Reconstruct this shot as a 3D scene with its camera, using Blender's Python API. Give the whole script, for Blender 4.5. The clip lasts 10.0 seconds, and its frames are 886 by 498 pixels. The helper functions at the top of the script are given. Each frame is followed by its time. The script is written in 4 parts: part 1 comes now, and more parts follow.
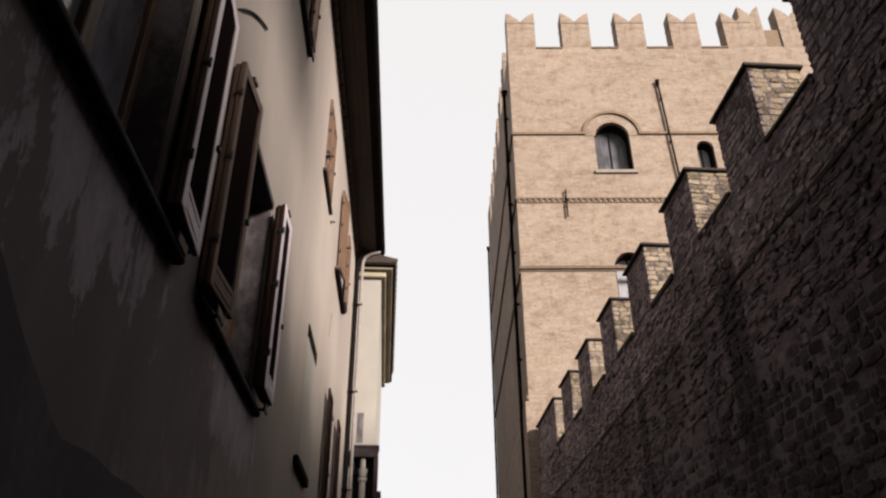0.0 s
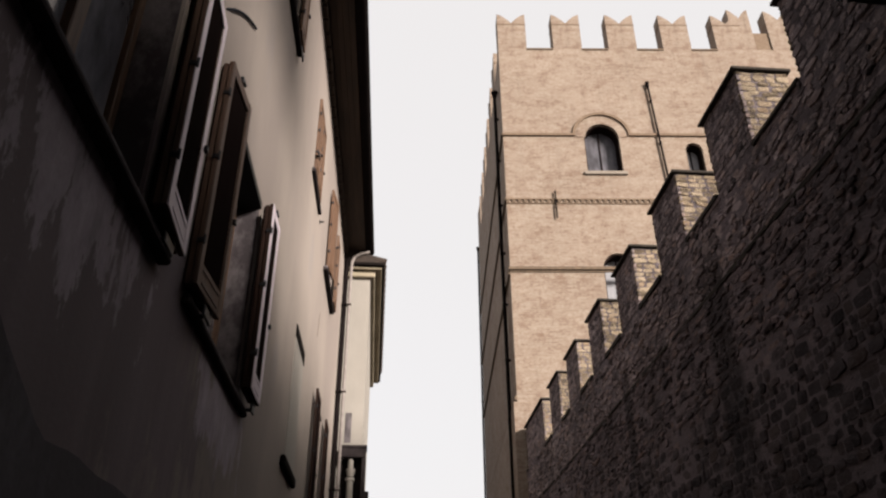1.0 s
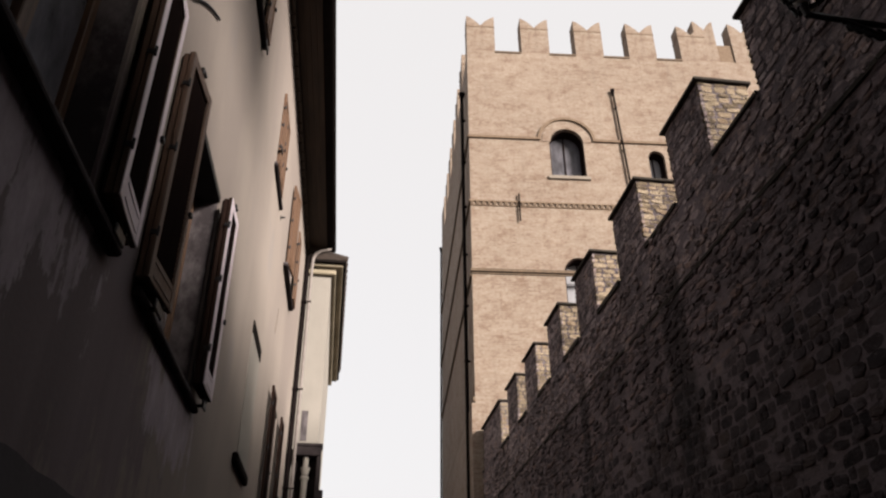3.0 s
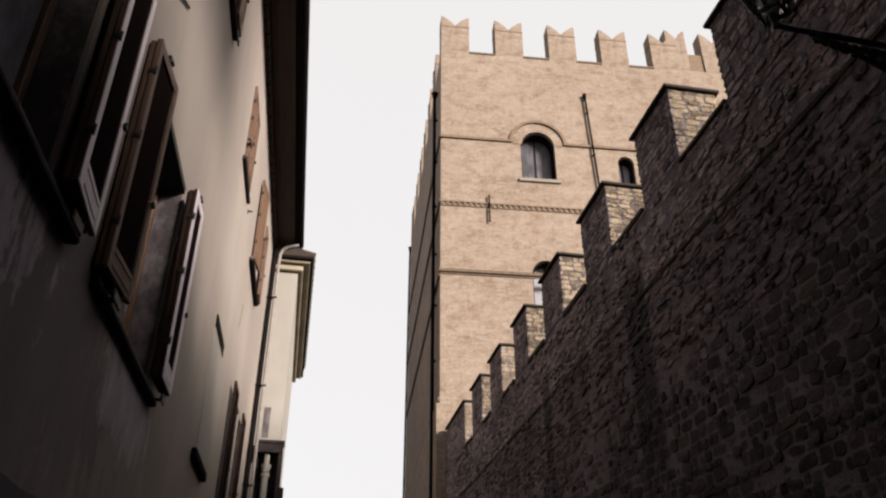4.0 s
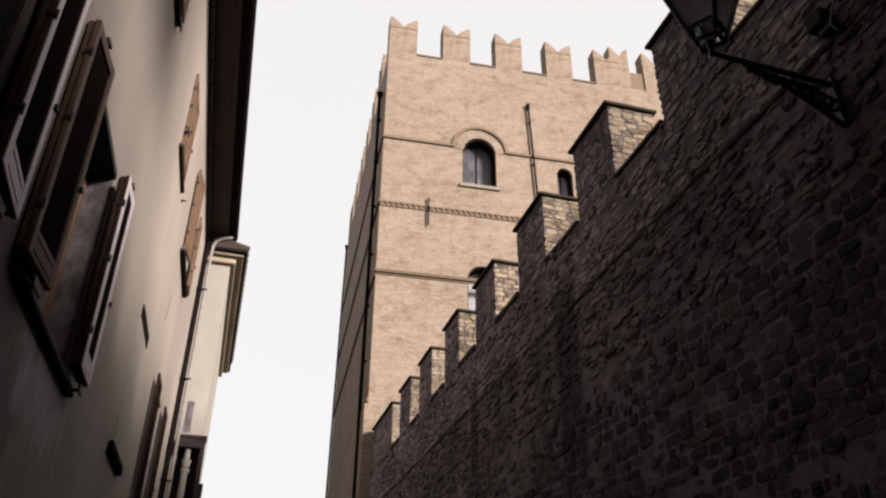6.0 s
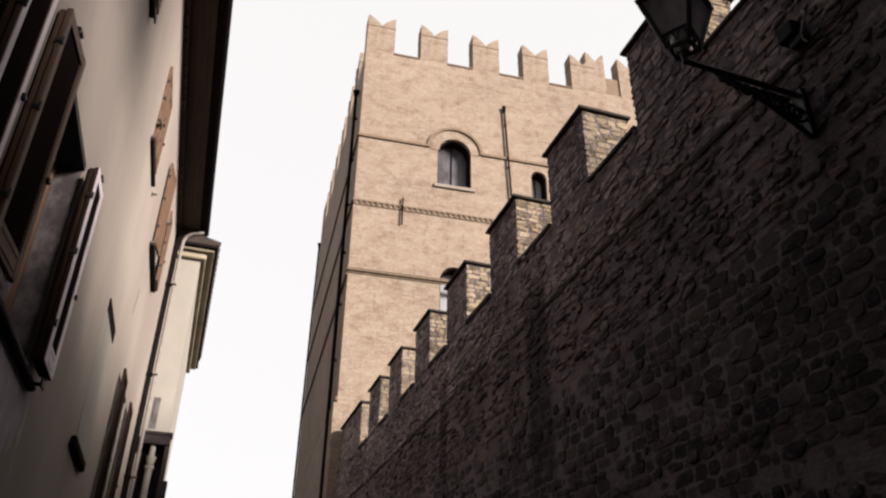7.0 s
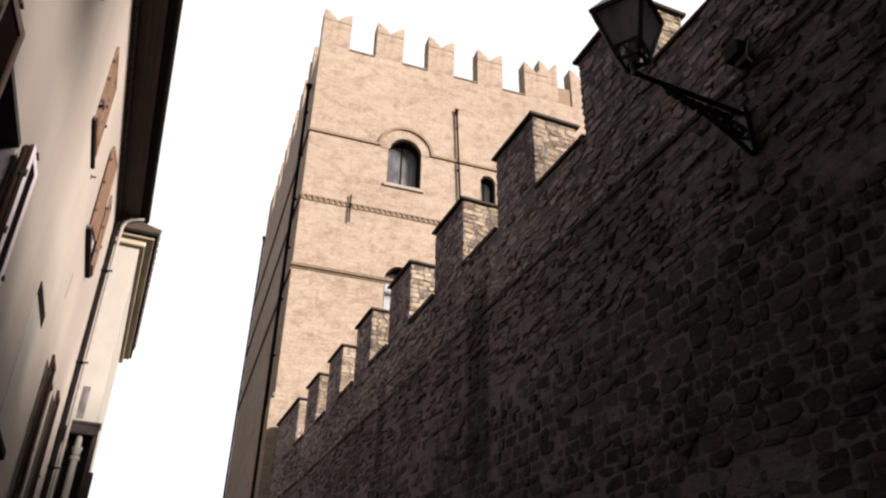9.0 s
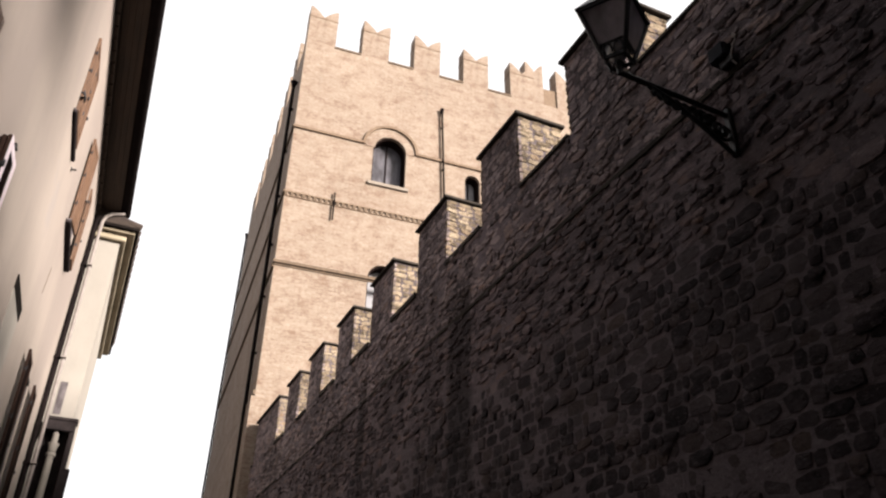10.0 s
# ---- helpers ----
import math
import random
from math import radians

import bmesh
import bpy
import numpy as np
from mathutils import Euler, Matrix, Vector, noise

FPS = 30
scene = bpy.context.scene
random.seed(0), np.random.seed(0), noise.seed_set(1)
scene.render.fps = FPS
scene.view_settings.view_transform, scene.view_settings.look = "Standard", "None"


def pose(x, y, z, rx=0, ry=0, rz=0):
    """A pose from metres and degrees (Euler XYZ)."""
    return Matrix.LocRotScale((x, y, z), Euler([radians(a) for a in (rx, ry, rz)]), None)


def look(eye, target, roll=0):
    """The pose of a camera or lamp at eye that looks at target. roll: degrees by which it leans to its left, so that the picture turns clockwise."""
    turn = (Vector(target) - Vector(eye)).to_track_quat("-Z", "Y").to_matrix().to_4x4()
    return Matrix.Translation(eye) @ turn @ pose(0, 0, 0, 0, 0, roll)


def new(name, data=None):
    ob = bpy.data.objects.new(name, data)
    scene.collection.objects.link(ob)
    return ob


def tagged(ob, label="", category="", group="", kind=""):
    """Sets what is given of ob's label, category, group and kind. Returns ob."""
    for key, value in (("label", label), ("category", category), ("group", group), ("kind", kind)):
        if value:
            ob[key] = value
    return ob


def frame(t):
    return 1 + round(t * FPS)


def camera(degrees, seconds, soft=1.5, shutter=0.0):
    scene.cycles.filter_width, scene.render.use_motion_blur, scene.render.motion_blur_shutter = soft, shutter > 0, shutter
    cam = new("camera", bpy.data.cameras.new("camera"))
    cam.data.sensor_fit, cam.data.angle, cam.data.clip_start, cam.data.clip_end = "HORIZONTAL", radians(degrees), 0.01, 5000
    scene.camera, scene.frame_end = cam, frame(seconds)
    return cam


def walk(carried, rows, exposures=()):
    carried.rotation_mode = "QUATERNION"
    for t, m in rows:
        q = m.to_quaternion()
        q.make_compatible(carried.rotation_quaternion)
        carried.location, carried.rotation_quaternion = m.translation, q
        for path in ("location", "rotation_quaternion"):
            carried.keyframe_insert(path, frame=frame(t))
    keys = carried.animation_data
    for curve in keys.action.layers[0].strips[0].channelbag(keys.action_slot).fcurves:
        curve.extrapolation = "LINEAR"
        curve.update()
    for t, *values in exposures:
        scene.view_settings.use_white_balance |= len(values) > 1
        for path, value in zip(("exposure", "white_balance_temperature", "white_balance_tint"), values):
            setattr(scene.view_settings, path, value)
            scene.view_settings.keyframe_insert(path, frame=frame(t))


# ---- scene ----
cam = camera(59.16, 10.0, soft=2.3)
PATH = [
    (0.0, pose(0.000, -0.000, 1.600, 120.16, 0.16, -3.90)),
    (0.5, pose(0.009, -0.006, 1.603, 120.15, 0.22, -4.29)),
    (1.0, pose(0.014, -0.012, 1.605, 120.15, 0.22, -4.72)),
    (1.5, pose(0.019, -0.015, 1.607, 120.14, 0.21, -5.36)),
    (2.0, pose(0.027, -0.015, 1.607, 120.09, 0.15, -6.12)),
    (2.5, pose(0.037, -0.014, 1.610, 120.12, 0.16, -6.89)),
    (4.0, pose(0.068, 0.015, 1.609, 120.14, -0.09, -10.58)),
    (4.5, pose(0.077, 0.018, 1.610, 120.17, -0.18, -12.27)),
    (5.0, pose(0.075, 0.008, 1.613, 120.25, -0.29, -13.80)),
    (5.5, pose(0.073, -0.003, 1.614, 120.27, -0.40, -14.98)),
    (7.0, pose(0.085, -0.015, 1.613, 120.33, -0.60, -18.47)),
    (7.5, pose(0.091, -0.015, 1.612, 120.37, -0.72, -19.59)),
    (8.0, pose(0.098, -0.008, 1.609, 120.41, -0.78, -20.76)),
    (8.5, pose(0.105, -0.004, 1.604, 120.45, -0.90, -22.10)),
    (9.0, pose(0.110, 0.002, 1.602, 120.48, -0.97, -23.22)),
    (9.5, pose(0.118, 0.015, 1.598, 120.49, -1.00, -24.05)),
    (10.0, pose(0.125, 0.028, 1.595, 120.51, -1.02, -24.65)),
]
EXPOSURE = [(0.0, 1.34), (1.0, 1.28), (5.0, 1.32), (7.0, 1.43), (8.5, 1.67), (10.0, 1.81)]
walk(cam, PATH, EXPOSURE)

# ---- light: hazy low sun from behind on the right, bright white sky ----
SUN_EL, SUN_AZ = 18.7, 40.0   # azimuth measured from -y towards +x
sun_dir = Vector((math.sin(radians(SUN_AZ)) * math.cos(radians(SUN_EL)),
                  -math.cos(radians(SUN_AZ)) * math.cos(radians(SUN_EL)), math.sin(radians(SUN_EL))))
sun = new("sun", bpy.data.lights.new("sun", "SUN"))
sun.data.energy, sun.data.angle, sun.data.color = 5.0, radians(13), (1.0, 0.91, 0.82)
sun.matrix_world = look((0, 0, 60), Vector((0, 0, 60)) - sun_dir)

world = bpy.data.worlds.new("sky")
scene.world = world
world.use_nodes = True
wn, wl = world.node_tree.nodes, world.node_tree.links
wn.clear()
sky = wn.new("ShaderNodeTexSky")
sky.sky_type, sky.sun_disc = "NISHITA", False
sky.sun_elevation = radians(SUN_EL)
sky.sun_rotation = math.atan2(sun_dir.x, sun_dir.y)
sky.dust_density, sky.air_density, sky.ozone_density = 6.0, 0.8, 0.6
haze = wn.new("ShaderNodeMixRGB")
haze.inputs[0].default_value = 0.8
haze.inputs[2].default_value = (6.38, 6.12, 6.0, 1)
bg = wn.new("ShaderNodeBackground")
bg.inputs[1].default_value = 0.068
wout = wn.new("ShaderNodeOutputWorld")
wl.new(sky.outputs[0], haze.inputs[1])
wl.new(haze.outputs[0], bg.inputs[0])
wl.new(bg.outputs[0], wout.inputs[0])


# ---- materials ----
class Nodes:
    """A small builder for node materials."""

    def __init__(self, name):
        self.m = bpy.data.materials.new(name)
        self.m.use_nodes = True
        self.t = self.m.node_tree
        self.b = self.t.nodes["Principled BSDF"]
        self.tc = self.t.nodes.new("ShaderNodeTexCoord")

    def put(self, kind, **ins):
        n = self.t.nodes.new(kind)
        for k, v in ins.items():
            key = int(k[1:]) if k[0] == "i" and k[1:].isdigit() else k.replace("_", " ")
            if hasattr(v, "links") or hasattr(v, "is_output"):
                self.t.links.new(v, n.inputs[key])
            else:
                n.inputs[key].default_value = v
        return n

    def noise(self, scale, detail=5.0, stretch=(1, 1, 1), rough=0.6):
        mp = self.put("ShaderNodeMapping", Vector=self.tc.outputs["Object"], Scale=stretch)
        return self.put("ShaderNodeTexNoise", Vector=mp.outputs[0], Scale=scale, Detail=detail, Roughness=rough).outputs[0]

    def ramp(self, fac, stops):
        r = self.put("ShaderNodeValToRGB", Fac=fac)
        e = r.color_ramp.elements
        while len(e) < len(stops):
            e.new(0.5)
        for el, (p, col) in zip(e, stops):
            el.position = p
            el.color = (*col, 1) if len(col) == 3 else col
        return r.outputs[0]

    def mix(self, fac, a, b, mode="MIX"):
        n = self.t.nodes.new("ShaderNodeMixRGB")
        n.blend_type = mode
        for i, v in enumerate((fac, a, b)):
            if hasattr(v, "is_output"):
                self.t.links.new(v, n.inputs[i])
            elif i == 0:
                n.inputs[0].default_value = v
            else:
                n.inputs[i].default_value = (*v, 1)
        return n.outputs[0]

    def math(self, op, a, b=0.0):
        n = self.t.nodes.new("ShaderNodeMath")
        n.operation = op
        for i, v in enumerate((a, b)):
            if hasattr(v, "is_output"):
                self.t.links.new(v, n.inputs[i])
            else:
                n.inputs[i].default_value = v
        return n.outputs[0]

    def bump(self, height, strength, dist=0.02):
        n = self.put("ShaderNodeBump", Height=height, Strength=strength, Distance=dist)
        self.t.links.new(n.outputs[0], self.b.inputs["Normal"])

    def done(self, color, rough=0.85, metal=0.0, spec=0.3):
        for key, v in (("Base Color", color), ("Roughness", rough), ("Metallic", metal), ("Specular IOR Level", spec)):
            if hasattr(v, "is_output"):
                self.t.links.new(v, self.b.inputs[key])
            else:
                self.b.inputs[key].default_value = (*v, 1) if isinstance(v, tuple) else v
        return self.m


def plain(name, c1, c2, scale=6.0, rough=0.8, bump=0.3, metal=0.0, stretch=(1, 1, 1), spec=0.3):
    n = Nodes(name)
    big = n.noise(scale, 4, stretch)
    fine = n.noise(scale * 9, 5, stretch)
    col = n.mix(n.math("MULTIPLY", fine, 0.5), n.ramp(big, [(0.3, c1), (0.7, c2)]), c1)
    n.bump(fine, bump, 0.01)
    return n.done(col, rough, metal, spec)


def stone_material(name, dark, mid, light, tint, runs=()):
    """Rubble stone: each stone has a tone of its own, with lichen and soot."""
    n = Nodes(name)
    geo = n.put("ShaderNodeNewGeometry")
    info = n.put("ShaderNodeObjectInfo")
    rnd = n.math("FRACT", n.math("ADD", geo.outputs["Random Per Island"], info.outputs["Random"]))
    pos = geo.outputs["Position"]
    tone = n.ramp(rnd, [(0.0, dark), (0.35, mid), (0.75, light), (1.0, tint)])
    grain = n.put("ShaderNodeTexNoise", Vector=pos, Scale=22.0, Detail=6.0, Roughness=0.7).outputs[0]
    patch = n.put("ShaderNodeTexNoise", Vector=pos, Scale=0.7, Detail=5.0, Roughness=0.6).outputs[0]
    col = n.mix(n.math("MULTIPLY", grain, 0.5), tone, dark)
    soot = n.ramp(patch, [(0.42, (0, 0, 0)), (0.62, (0.5, 0.5, 0.5))])
    col = n.mix(soot, col, tuple(v * 0.55 for v in dark))
    # old mortar smeared over some of the stones
    smear = n.put("ShaderNodeTexNoise", Vector=pos, Scale=5.5, Detail=7.0, Roughness=0.72).outputs[0]
    col = n.mix(n.ramp(smear, [(0.52, (0, 0, 0)), (0.66, (0.65, 0.65, 0.65))]), col, tuple(0.5 * (a + b) for a, b in zip(mid, light)))
    # dark run-off bands below old outlets
    sep = n.put("ShaderNodeSeparateXYZ", Vector=pos)
    for y0, half, z0, z1 in runs:
        off = n.math("ABSOLUTE", n.math("SUBTRACT", n.math("ADD", sep.outputs[1], n.math("MULTIPLY", patch, 0.5)), y0 + 0.25))
        off = n.math("DIVIDE", off, half)
        along = n.math("DIVIDE", n.math("ABSOLUTE", n.math("SUBTRACT", sep.outputs[2], (z0 + z1) / 2)), (z1 - z0) / 2)
        far = n.math("ADD", n.math("MAXIMUM", off, along), n.math("MULTIPLY", n.math("SUBTRACT", grain, 0.5), 0.8))
        col = n.mix(n.ramp(far, [(0.6, (0.8, 0.8, 0.8)), (1.0, (0, 0, 0))]), col, tuple(v * 0.6 for v in dark))
    # pits and broken faces
    flat = n.put("ShaderNodeMapping", Vector=pos, Scale=(1.0, 0.8, 2.0))
    pits = n.put("ShaderNodeTexNoise", Vector=flat.outputs[0], Scale=8.0, Detail=8.0, Roughness=0.78).outputs[0]
    col = n.mix(n.ramp(pits, [(0.34, (0.9, 0.9, 0.9)), (0.45, (0, 0, 0))]), col, tuple(v * 0.45 for v in dark))
    col = n.mix(n.ramp(pits, [(0.56, (0, 0, 0)), (0.67, (0.6, 0.6, 0.6))]), col, tuple(v * 1.35 for v in light))
    # pale chips and lichen specks
    chips = n.put("ShaderNodeTexNoise", Vector=flat.outputs[0], Scale=27.0, Detail=4.0, Roughness=0.6).outputs[0]
    col = n.mix(n.ramp(chips, [(0.60, (0, 0, 0)), (0.68, (0.55, 0.55, 0.55))]), col, tuple(v * 1.5 for v in light))
    n.bump(n.math("ADD", n.math("MULTIPLY", grain, 0.7), n.math("MULTIPLY", pits, 1.5)), 0.9, 0.04)
    return n.done(col, 0.95, 0, 0.12)


def brick_material(name, c1, c2, mortar):
    """Old brickwork, too fine to pick apart: thin courses, patches and washed-out stains."""
    n = Nodes(name)
    sep = n.put("ShaderNodeSeparateXYZ", Vector=n.tc.outputs["Object"])
    along = n.math("ADD", sep.outputs[0], sep.outputs[1])
    uv = n.put("ShaderNodeCombineXYZ", X=along, Y=sep.outputs[2])
    br = n.put("ShaderNodeTexBrick", Vector=uv.outputs[0], Color1=(*c1, 1), Color2=(*c2, 1), Mortar=(*mortar, 1),
               Scale=1.0, Mortar_Size=0.008, Mortar_Smooth=0.4, Bias=0.0, Brick_Width=0.27, Row_Height=0.07)
    big = n.noise(0.35, 5, (1, 1, 1.6))
    mid = n.noise(1.9, 7, (1, 1, 1.4), 0.72)
    fine = n.noise(14, 5)
    streak = n.noise(1.1, 5, (2.5, 2.5, 0.18), 0.65)
    col = n.mix(n.ramp(big, [(0.35, (0, 0, 0)), (0.68, (0.7, 0.7, 0.7))]), br.outputs[0], tuple(v * 1.18 for v in c2))
    col = n.mix(n.ramp(mid, [(0.48, (0, 0, 0)), (0.66, (0.75, 0.75, 0.75))]), col, tuple(v * f for v, f in zip(c1, (0.79, 0.69, 0.63))))
    blot = n.noise(9.0, 6, (1, 1, 1.7), 0.78)
    col = n.mix(n.ramp(blot, [(0.5, (0, 0, 0)), (0.64, (0.7, 0.7, 0.7))]), col, tuple(v * f for v, f in zip(c1, (0.74, 0.65, 0.60))))
    col = n.mix(n.ramp(blot, [(0.32, (0.65, 0.65, 0.65)), (0.44, (0, 0, 0))]), col, tuple(v * 1.25 for v in c2))
    col = n.mix(n.ramp(streak, [(0.55, (0, 0, 0)), (0.8, (0.4, 0.4, 0.4))]), col, tuple(v * 0.5 for v in c1))
    col = n.mix(n.math("MULTIPLY", fine, 0.35), col, c1)
    n.bump(n.math("ADD", n.math("MULTIPLY", br.outputs[1], -0.6), n.math("MULTIPLY", mid, 1.2)), 0.6, 0.03)
    return n.done(col, 0.9, 0, 0.2)


def plaster_material(name, base, worn, dirt, flaking=False):
    """Old lime plaster: streaks of rain, patches where the coat has gone."""
    n = Nodes(name)
    cloud = n.noise(0.45, 5)
    streak = n.noise(1.4, 6, (1.0, 2.0, 0.16), 0.6)
    patch = n.noise(0.9, 7, (1, 1, 0.7), 0.62)
    fine = n.noise(30, 5)
    col = n.ramp(cloud, [(0.3, tuple(v * 0.9 for v in base)), (0.7, base)])
    col = n.mix(n.ramp(streak, [(0.5, (0, 0, 0)), (0.85, (0.3, 0.3, 0.3))]), col, dirt)
    grime = n.ramp(n.noise(0.28, 6, (1, 1, 0.6), 0.6), [(0.46, (0, 0, 0)), (0.62, (0.45, 0.45, 0.45))])
    col = n.mix(grime, col, dirt)
    wear = n.ramp(patch, [(0.60, (0, 0, 0)), (0.70, (0.7, 0.7, 0.7))])
    col = n.mix(n.math("MULTIPLY", wear, 0.55), col, worn)
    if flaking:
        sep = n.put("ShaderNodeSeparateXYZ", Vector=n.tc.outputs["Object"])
        # the skin has flaked off under the sills and left pale, dripping patches
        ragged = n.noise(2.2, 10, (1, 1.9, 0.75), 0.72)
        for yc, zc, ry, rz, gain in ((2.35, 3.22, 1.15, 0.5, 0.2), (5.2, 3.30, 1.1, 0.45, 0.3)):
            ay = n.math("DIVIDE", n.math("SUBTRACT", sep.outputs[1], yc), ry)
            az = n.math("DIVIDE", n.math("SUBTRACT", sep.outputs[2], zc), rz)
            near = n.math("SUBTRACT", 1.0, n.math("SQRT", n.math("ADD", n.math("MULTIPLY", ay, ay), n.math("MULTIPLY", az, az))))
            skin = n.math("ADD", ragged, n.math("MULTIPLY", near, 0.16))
            # dark purplish skin below the first sill: near-end shade put into the colour
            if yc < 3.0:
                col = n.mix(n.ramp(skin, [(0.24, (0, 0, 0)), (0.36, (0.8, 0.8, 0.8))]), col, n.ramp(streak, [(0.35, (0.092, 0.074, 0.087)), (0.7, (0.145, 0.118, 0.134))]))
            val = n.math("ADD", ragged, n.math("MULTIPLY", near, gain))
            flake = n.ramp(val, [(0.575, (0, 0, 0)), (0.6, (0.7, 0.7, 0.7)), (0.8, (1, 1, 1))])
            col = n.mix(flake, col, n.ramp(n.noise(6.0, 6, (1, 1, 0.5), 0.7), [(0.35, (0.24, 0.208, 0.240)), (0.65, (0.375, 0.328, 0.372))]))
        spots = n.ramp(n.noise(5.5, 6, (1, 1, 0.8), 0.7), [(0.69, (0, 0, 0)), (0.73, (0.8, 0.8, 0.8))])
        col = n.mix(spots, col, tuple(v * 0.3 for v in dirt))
    col = n.mix(n.math("MULTIPLY", fine, 0.2), col, dirt)
    n.bump(n.math("ADD", n.math("MULTIPLY", fine, 0.4), patch), 0.25, 0.02)
    return n.done(col, 0.9, 0, 0.2)


RUNS = ((8.35, 0.42, 3.4, 6.9), (12.1, 0.22, 4.6, 6.6))
# cobbles darkened, parapet lightened: alley light by height is put into the colours
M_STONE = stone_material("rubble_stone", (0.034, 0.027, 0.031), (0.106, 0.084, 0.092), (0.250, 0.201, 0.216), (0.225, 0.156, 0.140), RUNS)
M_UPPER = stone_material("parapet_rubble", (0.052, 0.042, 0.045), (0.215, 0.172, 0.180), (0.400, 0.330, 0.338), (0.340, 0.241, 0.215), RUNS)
M_COBBLE = stone_material("shaded_cobble", (0.018, 0.014, 0.017), (0.052, 0.041, 0.046), (0.104, 0.084, 0.092), (0.100, 0.072, 0.067), RUNS)
M_MERLON = stone_material("sunlit_merlon_stone", (0.070, 0.053, 0.038), (0.235, 0.182, 0.128), (0.380, 0.305, 0.222), (0.245, 0.165, 0.108))
M_MORTAR = stone_material("lime_mortar", (0.050, 0.041, 0.046), (0.105, 0.086, 0.095), (0.185, 0.153, 0.168), (0.140, 0.116, 0.123), RUNS)
M_CAP = plain("weathered_cap", (0.018, 0.016, 0.015), (0.046, 0.039, 0.033), 5.0, 0.95, 0.5, 0.0, (1, 1, 1), 0.05)
M_BRICK = brick_material("tower_brick", (0.150, 0.105, 0.079), (0.226, 0.185, 0.151), (0.238, 0.208, 0.178))
M_TRIM = plain("brick_trim", (0.104, 0.068, 0.046), (0.160, 0.116, 0.080), 9.0, 0.9, 0.4)
M_TRIMDARK = plain("sooty_trim", (0.07, 0.05, 0.036), (0.13, 0.09, 0.06), 9.0, 0.9, 0.4)
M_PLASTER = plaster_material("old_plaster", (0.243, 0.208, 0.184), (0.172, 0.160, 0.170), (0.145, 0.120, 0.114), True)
M_CREAM = plaster_material("cream_plaster", (0.250, 0.230, 0.208), (0.190, 0.178, 0.165), (0.120, 0.109, 0.098))


def mottled(name, dark, pale):
    """Bare plaster that has lost half its skin."""
    n = Nodes(name)
    big = n.noise(2.6, 9, (1.0, 1.0, 0.6), 0.7)
    fine = n.noise(24, 6, (1, 1, 0.7), 0.7)
    col = n.ramp(big, [(0.47, dark), (0.57, tuple(0.6 * a + 0.4 * b for a, b in zip(pale, dark))), (0.7, pale)])
    col = n.mix(n.math("MULTIPLY", fine, 0.6), col, dark)
    n.bump(n.math("ADD", n.math("MULTIPLY", fine, 0.4), big), 0.5, 0.02)
    return n.done(col, 0.92, 0, 0.2)


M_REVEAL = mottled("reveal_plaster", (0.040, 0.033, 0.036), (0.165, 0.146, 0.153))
M_REPAIR = mottled("grey_cement_coat", (0.062, 0.057, 0.064), (0.105, 0.099, 0.110))
# near-black: eave shade put into the colour; dark lintel and sill share it
M_EAVEDARK = plain("black_lintel_and_shaded_eave", (0.005, 0.004, 0.004), (0.011, 0.009, 0.008), 4.0, 0.95, 0.4, 0.0, (1, 1, 1), 0.02)
M_WOOD = plain("brown_shutter_wood", (0.034, 0.018, 0.012), (0.092, 0.050, 0.034), 5.0, 0.6, 0.3, 0, (6, 6, 0.6))
M_WOODDARK = plain("dark_brown_wood", (0.016, 0.009, 0.007), (0.034, 0.018, 0.014), 5.0, 0.85, 0.3, 0, (6, 6, 0.6), 0.08)
M_WOODPALE = plain("pale_shutter_paint", (0.50, 0.43, 0.48), (0.66, 0.585, 0.64), 5.0, 0.55, 0.3, 0, (6, 6, 0.6))
M_WOODORANGE = plain("orange_brown_wood", (0.056, 0.029, 0.017), (0.140, 0.077, 0.046), 5.0, 0.6, 0.3, 0, (6, 6, 0.6))
M_LOUVRE = plain("dark_louvre_wood", (0.008, 0.005, 0.005), (0.016, 0.010, 0.009), 8.0, 0.95, 0.3, 0.0, (1, 1, 1), 0.02)
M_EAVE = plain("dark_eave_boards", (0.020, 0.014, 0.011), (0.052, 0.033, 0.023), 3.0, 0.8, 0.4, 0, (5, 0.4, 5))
M_SILL = plain("blackened_sill_stone", (0.018, 0.015, 0.016), (0.040, 0.033, 0.034), 7.0, 0.95, 0.6, 0.0, (1, 1, 1), 0.02)
M_IRON = plain("black_iron", (0.012, 0.012, 0.014), (0.03, 0.03, 0.034), 14.0, 0.5, 0.3, 0.6)
# lowered to near-black so the colour holds the shadow at the house corner
M_PIPE = plain("shade_darkened_pipe", (0.005, 0.004, 0.004), (0.011, 0.008, 0.008), 6.0, 0.95, 0.2, 0.0, (1, 1, 1), 0.02)
M_ZINC = plain("dull_zinc", (0.13, 0.112, 0.105), (0.20, 0.178, 0.168), 8.0, 0.7, 0.2, 0.2)
M_TILE = plain("roof_tile_clay", (0.018, 0.013, 0.011), (0.040, 0.028, 0.022), 6.0, 0.9, 0.5)
M_GROUND = plain("street_paving", (0.045, 0.04, 0.037), (0.085, 0.077, 0.07), 2.0, 0.9, 0.5)
M_CURTAIN = plain("dusty_white_curtain", (0.17, 0.168, 0.182), (0.26, 0.256, 0.275), 2.0, 0.9, 0.2, 0, (3, 3, 0.4))
M_SILLPALE = plain("weathered_sill_stone", (0.15, 0.125, 0.105), (0.21, 0.18, 0.15), 7.0, 0.9, 0.4)
